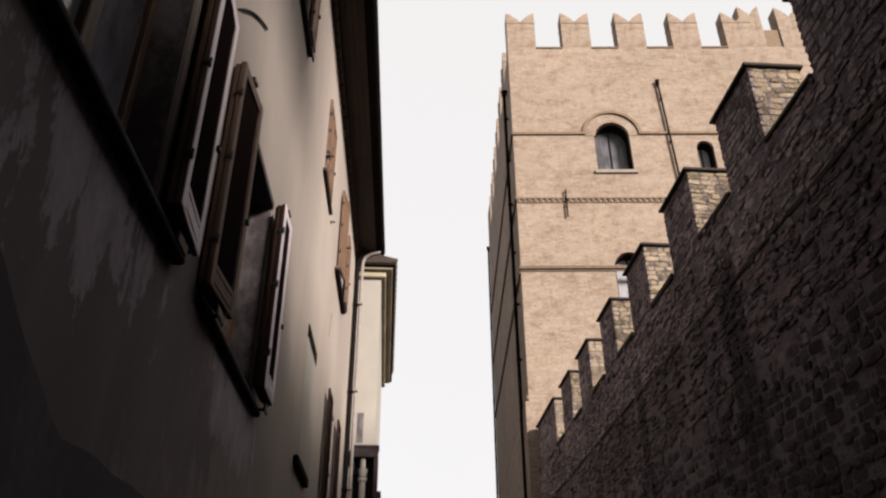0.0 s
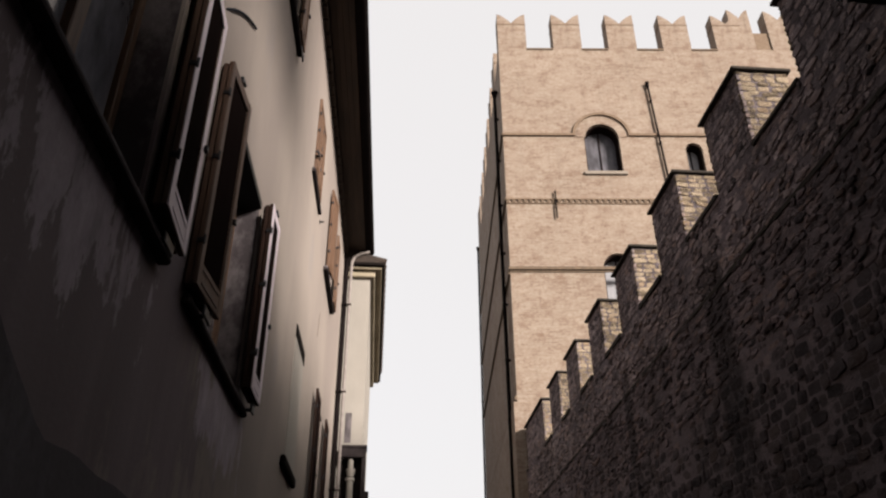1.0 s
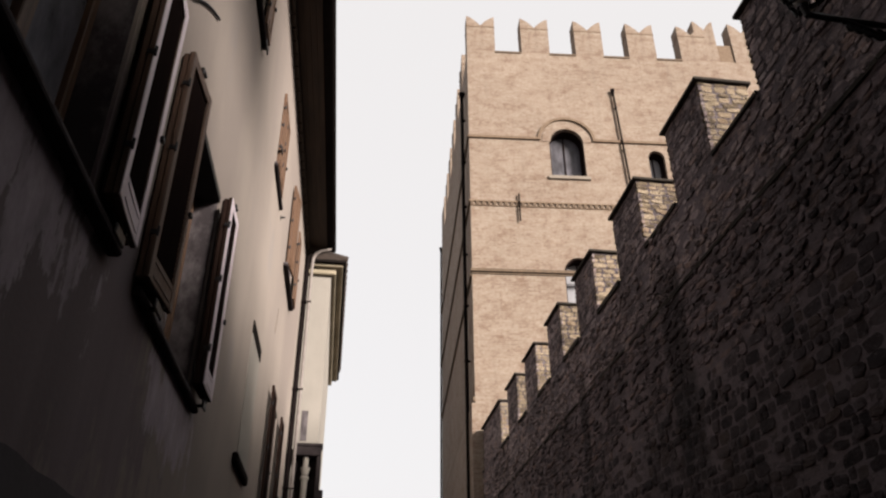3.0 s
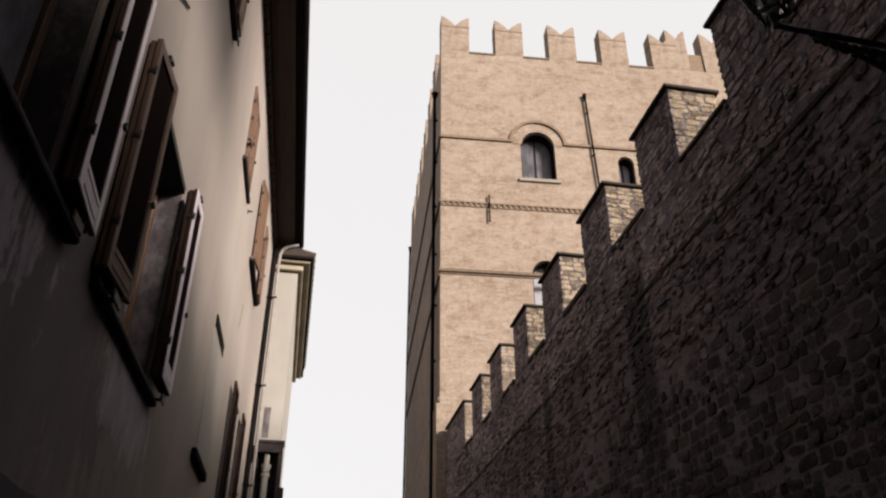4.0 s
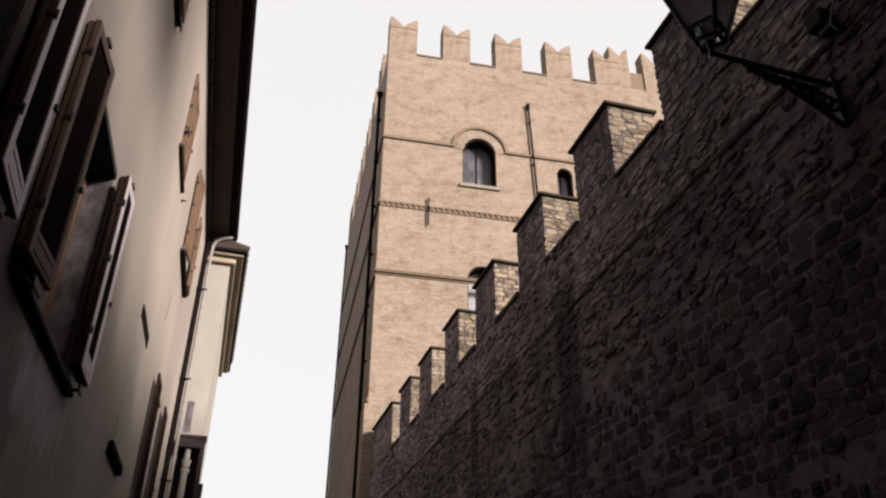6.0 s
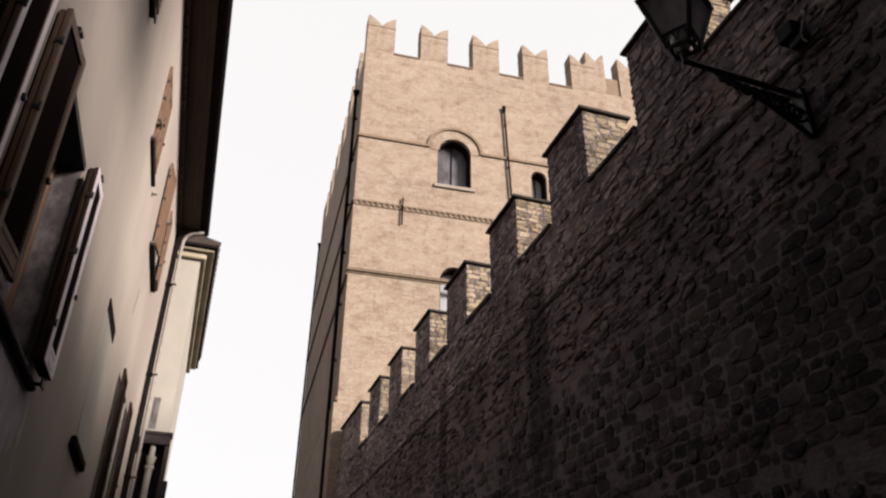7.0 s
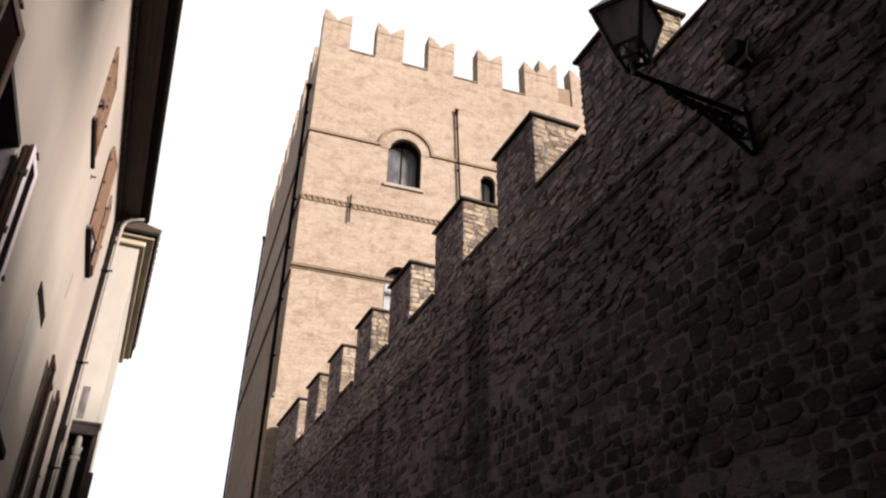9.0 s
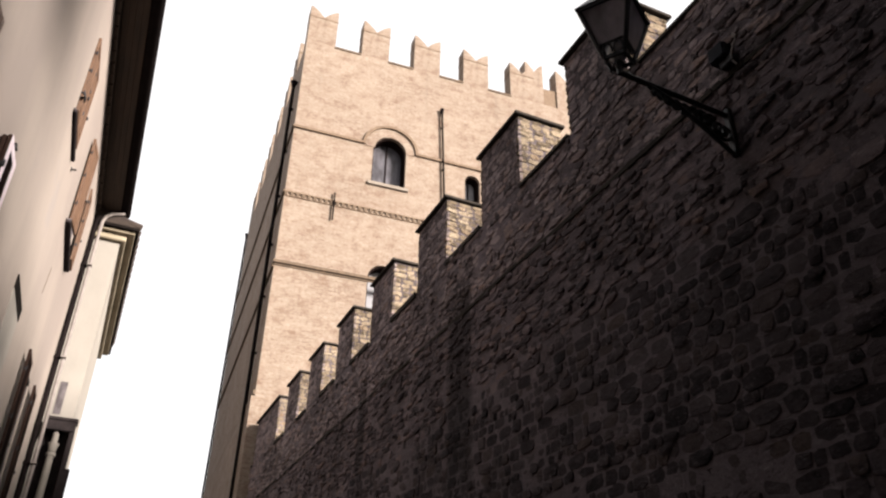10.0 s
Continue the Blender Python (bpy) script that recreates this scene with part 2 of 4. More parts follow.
M_SOFFIT = plain("yellowed_soffit_plaster", (0.17, 0.142, 0.10), (0.33, 0.285, 0.215), 1.2, 0.92, 0.4)
M_BOX = plain("blue_grey_plastic", (0.006, 0.007, 0.011), (0.012, 0.013, 0.020), 8.0, 0.8, 0.1, 0.0, (1, 1, 1), 0.1)
M_GLOBE = plain("frosted_globe", (0.80, 0.80, 0.84), (0.86, 0.86, 0.89), 4.0, 0.15, 0.02, 0.0, (1, 1, 1), 0.9)
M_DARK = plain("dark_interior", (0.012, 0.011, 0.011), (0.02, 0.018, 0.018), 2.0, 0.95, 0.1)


def glass_material(name, tint, rough, spec=0.5):
    n = Nodes(name)
    wob = n.noise(3.0, 6, (1, 1, 0.5), 0.65)
    n.bump(wob, 0.15, 0.02)
    n.b.inputs["Transmission Weight"].default_value = 0.0
    # pale mottling in the base colour stands in for smoky reflections
    return n.done(n.ramp(wob, [(0.35, tuple(v * 0.6 for v in tint)), (0.68, tuple(v * 1.9 for v in tint))]), rough, 0, spec)


M_GLASS = glass_material("old_window_glass", (0.10, 0.098, 0.112), 0.16)
M_LAMPGLASS = glass_material("smoked_lantern_glass", (0.27, 0.25, 0.29), 0.4)
M_LAMPGLASS.node_tree.nodes["Principled BSDF"].inputs["Alpha"].default_value = 0.64


# ---- mesh helpers ----
from mathutils import geometry


def box_in(bm, x0, y0, z0, x1, y1, z1, m=None, bevel=0.0):
    r = bmesh.ops.create_cube(bm, size=1.0)
    vs = r["verts"]
    bmesh.ops.scale(bm, vec=(abs(x1 - x0), abs(y1 - y0), abs(z1 - z0)), verts=vs)
    bmesh.ops.translate(bm, vec=((x0 + x1) / 2, (y0 + y1) / 2, (z0 + z1) / 2), verts=vs)
    if bevel:
        es = list({e for v in vs for e in v.link_edges})
        out = bmesh.ops.bevel(bm, geom=es, offset=bevel, segments=1, affect="EDGES")
        vs = list({v for f in out["faces"] for v in f.verts} | {v for v in vs if v.is_valid})
    if m is not None:
        bmesh.ops.transform(bm, matrix=m, verts=vs)
    return vs


def boxes(*specs, bevel=0.0):
    bm = bmesh.new()
    for s in specs:
        box_in(bm, *s, bevel=bevel)
    return bm


def tube_in(bm, p, q, r0, r1=None, seg=10):
    p, q = Vector(p), Vector(q)
    r1 = r0 if r1 is None else r1
    d = (q - p)
    res = bmesh.ops.create_cone(bm, cap_ends=True, segments=seg, radius1=r0, radius2=r1, depth=d.length)
    m = Matrix.Translation((p + q) / 2) @ d.to_track_quat("Z", "Y").to_matrix().to_4x4()
    bmesh.ops.transform(bm, matrix=m, verts=res["verts"])


def path_in(bm, pts, r, seg=8):
    for a, b in zip(pts, pts[1:]):
        tube_in(bm, a, b, r, r, seg)
    for p in pts[1:-1]:
        res = bmesh.ops.create_icosphere(bm, subdivisions=1, radius=r)
        bmesh.ops.translate(bm, vec=p, verts=res["verts"])


def prism_in(bm, outline, y0, y1, m=None):
    """An outline in x, z, pushed from y0 to y1."""
    a = [bm.verts.new((x, y0, z)) for x, z in outline]
    b = [bm.verts.new((x, y1, z)) for x, z in outline]
    bm.faces.new(a)
    bm.faces.new(b[::-1])
    k = len(outline)
    for i in range(k):
        bm.faces.new((a[i], b[i], b[(i + 1) % k], a[(i + 1) % k]))
    bmesh.ops.recalc_face_normals(bm, faces=bm.faces[:])
    if m is not None:
        bmesh.ops.transform(bm, matrix=m, verts=a + b)


def mesh_of(bm, material, name="mesh"):
    me = bpy.data.meshes.new(name)
    bm.to_mesh(me)
    bm.free()
    me.materials.append(material)
    return me


def part(name, bm, material, parent, label="", at=None):
    me = mesh_of(bm, material, name) if isinstance(bm, bmesh.types.BMesh) else bm
    ob = new(name, me)
    ob.parent = parent
    if at is not None:
        ob.matrix_basis = at
    if label:
        ob["label"] = label
    return ob


def thing(name, at, label, category, group="", kind=""):
    ob = new(name)
    ob.empty_display_size = 0.2
    ob.matrix_basis = at
    return tagged(ob, label, category, group, kind)


def solid(name, bm, material, at, label, category, group="", kind=""):
    ob = new(name, mesh_of(bm, material, name))
    ob.matrix_basis = at
    return tagged(ob, label, category, group, kind)


I4 = Matrix.Identity(4)

# ---- ground and the street ----
bm = bmesh.new()
bmesh.ops.create_grid(bm, x_segments=40, y_segments=40, size=400)
solid("ground", bm, M_GROUND, I4, "grey stone-paved street and ground between old buildings", "ground", kind="structure")

# ---- the battlemented town wall ----
WX, WALL_TOP, MERLON_TOP, WALL_T = 4.10, 7.05, 8.17, 0.66
WY0, WY1 = -12.9, 21.2
wall = thing("wall_east", I4, "high rubble-stone town wall with square merlons, sooty brown", "wall", kind="structure")
bm = boxes((WX + 0.013, WY0, 0, WX + WALL_T, WY1, WALL_TOP))
part("wall_core", bm, M_MORTAR, wall, "lime mortar joints between the stones")


def stone_shape(rng, w, h, d, k=9):
    """A rounded, uneven stone in the y-z plane, proud of the wall towards -x."""
    back, front = [], []
    for i in range(k):
        a = 2 * math.pi * (i + rng.uniform(-0.2, 0.2)) / k
        c, s = math.cos(a), math.sin(a)
        q = 1.0 / (abs(c) ** 5.0 + abs(s) ** 5.0) ** (1 / 5.0)
        q *= rng.uniform(0.88, 1.08)
        y, z = c * q * w / 2, s * q * h / 2
        back.append((0.03, y, z))
        front.append((-d * rng.uniform(0.55, 1.0), y * 0.90, z * 0.87))
    mid = (-d * rng.uniform(0.9, 1.25), rng.uniform(-0.1, 0.1) * w, rng.uniform(-0.1, 0.1) * h)
    a = rng.gauss(0, 0.09)
    ca, sa = math.cos(a), math.sin(a)
    verts = [(x, y * ca - z * sa, y * sa + z * ca) for x, y, z in back + front + [mid]]
    faces = [(i, (i + 1) % k, k + (i + 1) % k, k + i) for i in range(k)]
    faces += [(k + i, k + (i + 1) % k, 2 * k) for i in range(k)]
    return verts, faces


rng = random.Random(4)
near_stones, cobbles_laid, rubble_laid, parapet_stones = [], ([], []), ([], []), ([], [])


def lay(w, h, depth, yy, zz, k=8):
    v, f = stone_shape(rng, w, h, depth, k)
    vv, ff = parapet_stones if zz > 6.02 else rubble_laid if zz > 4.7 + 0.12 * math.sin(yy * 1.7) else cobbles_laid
    o = len(vv)
    vv.extend((WX + 0.017 + p[0], yy + p[1], zz + p[2]) for p in v)
    ff.extend(tuple(o + i for i in q) for q in f)


z = 0.05
while z < WALL_TOP - 0.05:
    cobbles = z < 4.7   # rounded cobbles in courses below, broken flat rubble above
    h = rng.uniform(0.085, 0.15) if cobbles else rng.uniform(0.04, 0.095)
    h = min(h, WALL_TOP - z)
    y = -4.0 + rng.uniform(0, 0.3)
    while y < WY1 - 0.05:
        if cobbles:
            w = min(h * rng.choice((0.7, 0.9, 1.1, 1.4, 1.9, 2.3)) * rng.uniform(0.85, 1.2), 0.32)
        else:
            w = min(h * rng.choice((0.9, 1.4, 1.9, 2.6, 3.4)) * rng.uniform(0.85, 1.2), 0.30)
        dz = rng.uniform(-0.012, 0.012) + 0.02 * math.sin(y * 0.8) + 0.012 * math.sin(y * 2.7 + z)
        tall = h * rng.uniform(0.9, 1.08)
        if 3.0 < y < 5.5 and 3.0 < z < 4.7:
            near_stones.append((y + w / 2, z + h / 2 + dz, w * 0.98, tall))
        elif cobbles:
            lay(w * 0.98, tall, rng.choice((0.004, 0.007, 0.012, 0.022)) * rng.uniform(0.8, 1.2), y + w / 2, z + h / 2 + dz)
        elif rng.random() < 0.97:
            lay(w * 1.04, tall * 1.06, rng.choice((0.004, 0.01, 0.018, 0.03)) * rng.uniform(0.7, 1.3), y + w / 2, z + h / 2 + dz, 7)
        y += w
    z += h
# a few larger stones standing proud
for i in range(160):
    r = rng.uniform(0.08, 0.12)
    lay(r * rng.uniform(1.2, 2.2), r, rng.uniform(0.02, 0.035), rng.uniform(1.5, WY1 - 0.2), rng.uniform(2.5, WALL_TOP - 0.1), 9)
rng.shuffle(near_stones)
for yy, zz, w, h in near_stones[300:]:
    lay(w, h, rng.uniform(0.004, 0.02), yy, zz)
near_stones = near_stones[:300]
for nm, (vv, ff), mt, lab in (("cobble_stonework", cobbles_laid, M_COBBLE, "rounded cobbles in mortar, colour darkened for alley shade"), ("rubble_stonework", rubble_laid, M_STONE, ""), ("parapet_stonework", parapet_stones, M_UPPER, "lighter broken rubble above the string course")):
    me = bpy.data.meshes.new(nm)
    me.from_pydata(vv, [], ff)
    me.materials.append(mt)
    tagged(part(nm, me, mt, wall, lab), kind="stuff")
kinds = []
for i in range(16):
    v, f = stone_shape(rng, 1.0, 1.0, 1.0, 9)
    m_ = bpy.data.meshes.new("stone")
    m_.from_pydata(v, [], f)
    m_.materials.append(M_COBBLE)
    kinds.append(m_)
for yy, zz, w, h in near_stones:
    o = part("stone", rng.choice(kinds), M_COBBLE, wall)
    o.matrix_basis = Matrix.Translation((WX + 0.017, yy, zz)) @ Matrix.Diagonal((rng.uniform(0.004, 0.02), w, h, 1))
# string course of thin slabs
bm = bmesh.new()
y = WY0
while y < WY1:
    w = rng.uniform(0.35, 0.75)
    box_in(bm, WX - 0.004 - rng.uniform(0, 0.012), y, 6.0 + rng.uniform(-0.012, 0.012), WX + 0.05, min(y + w - 0.012, WY1), 6.045 + rng.uniform(-0.012, 0.012))
    y += w
part("string_course", bm, M_CAP, wall, "thin dark projecting stone course")
# coping of the low stretches between merlons
MERLONS = [(-12.3, -11.2), (-10.2, -9.1), (-8.1, -7.0), (-6.0, -4.9), (-3.9, -2.8), (-1.75, -0.7), (0.35, 1.4), (2.45, 3.5), (4.55, 5.63), (6.70, 7.76), (8.83, 9.93), (10.97, 12.04), (13.03, 14.02), (14.98, 16.03), (16.83, 17.9), (18.72, 21.15)]
bm = bmesh.new()
edges = [WY0] + [v for m_ in MERLONS for v in m_] + [WY1]
for a, b in zip(edges[::2], edges[1::2]):
    box_in(bm, WX - 0.02, a, WALL_TOP - 0.035, WX + WALL_T + 0.02, b, WALL_TOP + 0.006 + 0.04 * min(1.0, max(0.0, (a - 5.0) / 5.0)))
part("coping", bm, M_CAP, wall, "dark weathered coping slabs")


def merlon_part(y0, y1, top):
    core = part("merlon", boxes((WX + 0.021, y0 + 0.021, WALL_TOP - 0.02, WX + WALL_T - 0.021, y1 - 0.021, top - 0.02)), M_MORTAR, wall,
                "square stone merlon with a thin dark cap")
    part("cap", boxes((WX - 0.04, y0 - 0.035, top - 0.015, WX + WALL_T + 0.035, y1 + 0.035, top + 0.028), bevel=0.006), M_CAP, core, "thin dark capping slab")
    z = WALL_TOP + 0.05
    vs, fs, vs2, fs2 = [], [], [], []
    while z < top - 0.05:
        h = min(rng.uniform(0.06, 0.115), top - 0.025 - z)
        # alley face and far side along y; end faces along x
        for face in range(4):
            y_lo, y_hi = (y0, y1) if face < 2 else (WX, WX + WALL_T)
            s = y_lo
            while s < y_hi - 0.03:
                w = min(rng.uniform(0.10, 0.27), y_hi - s)
                if y_hi - s - w < 0.08:
                    w = y_hi - s
                v, f = stone_shape(rng, w * 0.99, h * 0.98, rng.uniform(0.0, 0.014), 8)
                lst, fl = (vs, fs) if face < 1 else (vs2, fs2)
                o = len(lst)
                c, zc = s + w / 2, z + h / 2
                for p in v:
                    if face == 0:
                        lst.append((WX + 0.02 + p[0], c + p[1], zc + p[2]))
                    elif face == 1:
                        lst.append((WX + WALL_T - 0.02 - p[0], c - p[1], zc + p[2]))
                    elif face == 2:
                        lst.append((c - p[1], y0 + 0.02 + p[0], zc + p[2]))
                    else:
                        lst.append((c + p[1], y1 - 0.02 - p[0], zc + p[2]))
                fl += [tuple(o + i for i in q) for q in f]
                s += w
        z += h
    # alley face duller, ends warmer and paler: sunlight is put into the colour
    for nm, vv, ff, mt in (("alley_stonework", vs, fs, M_UPPER), ("pale_stonework", vs2, fs2, M_MERLON)):
        mm = bpy.data.meshes.new(nm)
        mm.from_pydata(vv, [], ff)
        mm.materials.append(mt)
        tagged(part(nm, mm, mt, core), kind="stuff")


for y0, y1 in MERLONS:
    merlon_part(y0, y1, MERLON_TOP + 0.006 * max(0, y0 - 6) - 0.025 * max(0, 6.7 - max(y0, 4.5)))

# ---- the brick tower ----
TOWER = pose(1.522, 21.446, 0, 0, 0, -4.06)
U0, U1, DEPTH, CRENEL, TTOP = 2.42, 14.02, 14.4, 22.8, 24.6
tower = thing("tower", TOWER, "tall square brick tower with swallow-tail merlons, tan and sunlit", "tower", kind="structure")


def plate(outer, holes, t, m=None):
    """One sheet of wall: an outline in x-z with holes in it, t thick along y."""
    loops = [outer] + holes
    flat = [p for lp in loops for p in lp]
    tris = geometry.tessellate_polygon([[Vector((x, z, 0)) for x, z in lp] for lp in loops])
    bm = bmesh.new()
    a = [bm.verts.new((x, 0, z)) for x, z in flat]
    b = [bm.verts.new((x, t, z)) for x, z in flat]
    for i, j, k in tris:
        bm.faces.new((a[i], a[j], a[k]))
        bm.faces.new((b[k], b[j], b[i]))
    o = 0
    for lp in loops:
        n = len(lp)
        for i in range(n):
            p, q = o + i, o + (i + 1) % n
            bm.faces.new((a[p], b[p], b[q], a[q]))
        o += n
    bmesh.ops.recalc_face_normals(bm, faces=bm.faces[:])
    if m is not None:
        bmesh.ops.transform(bm, matrix=m, verts=bm.verts[:])
    return bm


def arched(w, k=14):
    u0, u1, z0, sp, _ = w
    r, cu = (u1 - u0) / 2, (u0 + u1) / 2
    return [(u0, z0), (u1, z0)] + [(cu + r * math.cos(math.pi * i / k), sp + r * math.sin(math.pi * i / k)) for i in range(k + 1)]


WIN_A = (5.24, 6.46, 17.14, 18.58, False)
WIN_B = (8.72, 9.30, 17.0, 18.1, True)
WIN_C = (5.38, 6.40, 11.9, 13.45, True)
part("front_wall", plate([(U0, 0), (U1, 0), (U1, CRENEL), (U0, CRENEL)], [arched(w) for w in (WIN_A, WIN_B, WIN_C)], 0.7), M_BRICK, tower)
part("side_wall", boxes((U0, 0.7, 0, U0 + 0.7, DEPTH, CRENEL)), M_BRICK, tower)
part("side_wall", boxes((U1 - 0.7, 0.7, 0, U1, DEPTH, CRENEL)), M_BRICK, tower)
part("back_wall", boxes((U0 + 0.7, DEPTH - 0.7, 0, U1 - 0.7, DEPTH, CRENEL)), M_BRICK, tower)
part("roof_terrace", boxes((U0 + 0.7, 0.7, CRENEL - 1.6, U1 - 0.7, DEPTH - 0.7, CRENEL - 1.4)), M_TILE, tower)


def swallowtail(w, t, h):
    """A merlon with two rounded horns and a notch, in x-z, t thick."""
    bm = bmesh.new()
    notch, out = 0.46, []
    out.append((0, 0))
    out.append((w, 0))
    out.append((w, h))
    k = 6
    for i in range(1, k + 1):
        s = i / k
        out.append((w - w / 2 * s, h - notch * s ** 1.5))
    for i in range(1, k + 1):
        s = 1 - i / k
        out.append((w / 2 * s, h - notch * s ** 1.5))
    prism_in(bm, out, 0, t)
    return bm


TM = swallowtail(1.07, 0.55, TTOP - CRENEL)
tm = mesh_of(TM, M_BRICK, "merlon")
band = mesh_of(boxes((-0.012, -0.012, 1.24, 1.082, 0.562, 1.29)), M_TRIM, "band")
spots = [(u, 0, CRENEL) for u in (2.42, 4.50, 6.58, 8.64, 10.68)] + []
for u, v, zz in spots:
    mer = part("merlon", tm, M_BRICK, tower, "swallow-tail brick merlon", Matrix.Translation((u, v, zz)))
    part("band", band, M_TRIM, mer, "thin brick band")
# stepped corner: a taller merlon beside the fifth, and a closed gap
part("merlon", swallowtail(0.80, 0.5, 2.12), M_BRICK, tower, "taller swallow-tail brick merlon", Matrix.Translation((11.38, 0.004, CRENEL)))
part("merlon", swallowtail(1.0, 0.55, 2.05), M_BRICK, tower, "corner swallow-tail brick merlon", Matrix.Translation((12.79, 0, CRENEL)))
part("gap_filling", boxes((12.181, 0.06, CRENEL, 12.789, 0.5, CRENEL + 0.92)), M_TRIM, tower, "reddish brick filling between merlons")
for i in range(6):
    v = 2.1 + i * 2.08
    for side, u in ((0, U0), (1, U1 - 0.55)):
        mer = part("merlon", tm, M_BRICK, tower, "swallow-tail brick merlon", Matrix.Translation((u + 0.55, v, CRENEL)) @ Matrix.Rotation(radians(90), 4, "Z"))
        part("band", band, M_TRIM, mer, "thin brick band")
for u in (2.42, 4.50, 6.58, 8.64, 10.68):
    part("merlon", tm, M_BRICK, tower, "swallow-tail brick merlon", Matrix.Translation((u, DEPTH - 0.55, CRENEL)))
# crenel sills
bm = bmesh.new()
for a in (3.49, 5.57, 7.65, 9.71):
    box_in(bm, a, -0.035, CRENEL - 0.06, a + 0.98, -0.001, CRENEL + 0.012)
part("crenel_slab", bm, M_TRIMDARK, tower, "dark brick slabs in the gaps")


# string courses on the front, arched over the large window
def arch_band(bm, cu, zc, r, w, t, a0=0.0, a1=math.pi, k=18):
    for i in range(k):
        s0, s1 = a0 + (a1 - a0) * i / k, a0 + (a1 - a0) * (i + 1) / k
        p = [(cu - q * math.cos(s), zc + q * math.sin(s)) for q, s in ((r, s0), (r, s1), (r + w, s1), (r + w, s0))]
        prism_in(bm, p, -t, 0.0)


bm = bmesh.new()
box_in(bm, U0 - 0.02, -0.07, 18.66, 4.85, -0.001, 18.76)
box_in(bm, 6.89, -0.07, 18.66, U1, -0.001, 18.76)
arch_band(bm, 5.87, 18.66, 0.93, 0.10, 0.07)
part("string_course", bm, M_TRIM, tower, "moulded brick course arching over the window")
bm = bmesh.new()
arch_band(bm, 5.87, 18.62, 0.58, 0.30, 0.02)
part("window_arch", bm, M_BRICK, tower)
bm = boxes((U0 - 0.02, -0.05, 15.98, U1, -0.001, 16.03), (U0 - 0.02, -0.03, 15.83, U1, -0.001, 15.86))
part("string_course", bm, M_TRIM, tower, "brick course over a row of dentils")
dent = mesh_of(boxes((0, -0.045, 15.86, 0.09, -0.001, 15.98)), M_TRIMDARK, "dentil")
u = U0
while u < U1 - 0.1:
    part("dentil", dent, M_TRIMDARK, tower, "", Matrix.Translation((u, 0, 0)))
    u += 0.19
part("string_course", boxes((U0 - 0.05, -0.09, 13.33, U1, -0.001, 13.43), (U0 - 0.02, -0.03, 13.26, U1, -0.001, 13.327)), M_TRIMDARK, tower, "projecting dark brick course")
# courses on the shaded side
for zz in (18.66, 15.95, 13.20, 9.1):
    part("string_course", boxes((U0 - 0.06, 0.0, zz, U0 - 0.001, DEPTH, zz + 0.13)), M_TRIMDARK, tower, "projecting brick course")
part("plinth", boxes((U0 - 0.10, 0.0, 0, U0 - 0.001, DEPTH, 9.05)), M_BRICK, tower, "thicker brick foot of the tower")


def tower_window(w, name):
    u0, u1, z0, sp, curtain = w
    win = part(name, boxes((u0 - 0.12, -0.08, z0 - 0.13, u1 + 0.12, 0.3, z0 - 0.001), bevel=0.01), M_SILLPALE, tower, "arched window with a pale stone sill")
    r, cu = (u1 - u0) / 2, (u0 + u1) / 2
    # jambs and arch run deep and dark to paint the unlit reveal
    bm = boxes((u0, 0.12, z0, u0 + 0.05, 0.48, sp), (u1 - 0.05, 0.12, z0, u1, 0.48, sp), (cu - 0.02, 0.42, z0, cu + 0.02, 0.48, sp + r - 0.05), (u0 + 0.06, 0.42, z0, u1 - 0.06, 0.48, z0 + 0.06))
    for i in range(12):
        s0, s1 = math.pi * i / 12, math.pi * (i + 1) / 12
        prism_in(bm, [(cu - q * math.cos(s), sp + q * math.sin(s)) for q, s in ((r - 0.05, s0), (r - 0.05, s1), (r, s1), (r, s0))], 0.12, 0.48)
    part("frame", bm, M_LOUVRE, win, "dark window frame, lining coloured as reveal shade")
    bm = bmesh.new()
    out = [(u0, z0), (u1, z0)] + [(cu + r * math.cos(math.pi * i / 16), sp + r * math.sin(math.pi * i / 16)) for i in range(17)]
    prism_in(bm, out, 0.455, 0.465)
    if curtain:
        part("curtain", bm, M_CURTAIN, win, "drawn white curtain")
    else:
        part("pane", bm, M_GLASSPALE, win, "pale reflecting pane")


M_GLASSPALE = glass_material("pale_window_glass", (0.05, 0.047, 0.055), 0.35, 0.25)
for w in (WIN_A, WIN_B, WIN_C):
    tower_window(w, "window")

# iron tie and drain pipes
tie = thing("wall_tie", TOWER @ Matrix.Translation((4.045, 0, 15.78)), "rusty iron wall tie on the brick tower", "wall tie")
part("bar", boxes((-0.024, -0.1, -0.53, 0.024, -0.052, 0.53), bevel=0.008), M_PIPE, tie)
part("key", boxes((-0.012, -0.12, -0.1, 0.012, -0.0, -0.05)), M_PIPE, tie)


def drain(at, top, bottom, r, hopper, label, mat=None):
    mat = mat or M_PIPE
    d = thing("drain_pipe", at, label, "drain pipe")
    bm = bmesh.new()
    tube_in(bm, (0, 0, bottom), (0, 0, top), r)
    part("pipe", bm, mat, d)
    zz = bottom + 1.0
    while zz < top:
        part("bracket", boxes((-r - 0.008, -r - 0.006, zz, r + 0.008, r + 0.05, zz + 0.035)), mat, d)
        zz += 1.9
    if hopper:
        bm = bmesh.new()
        tube_in(bm, (0, 0, top - 0.05), (0, 0, top + 0.22), r * 1.1, r * 2.2, 12)
        part("hopper", bm, mat, d)
    return d


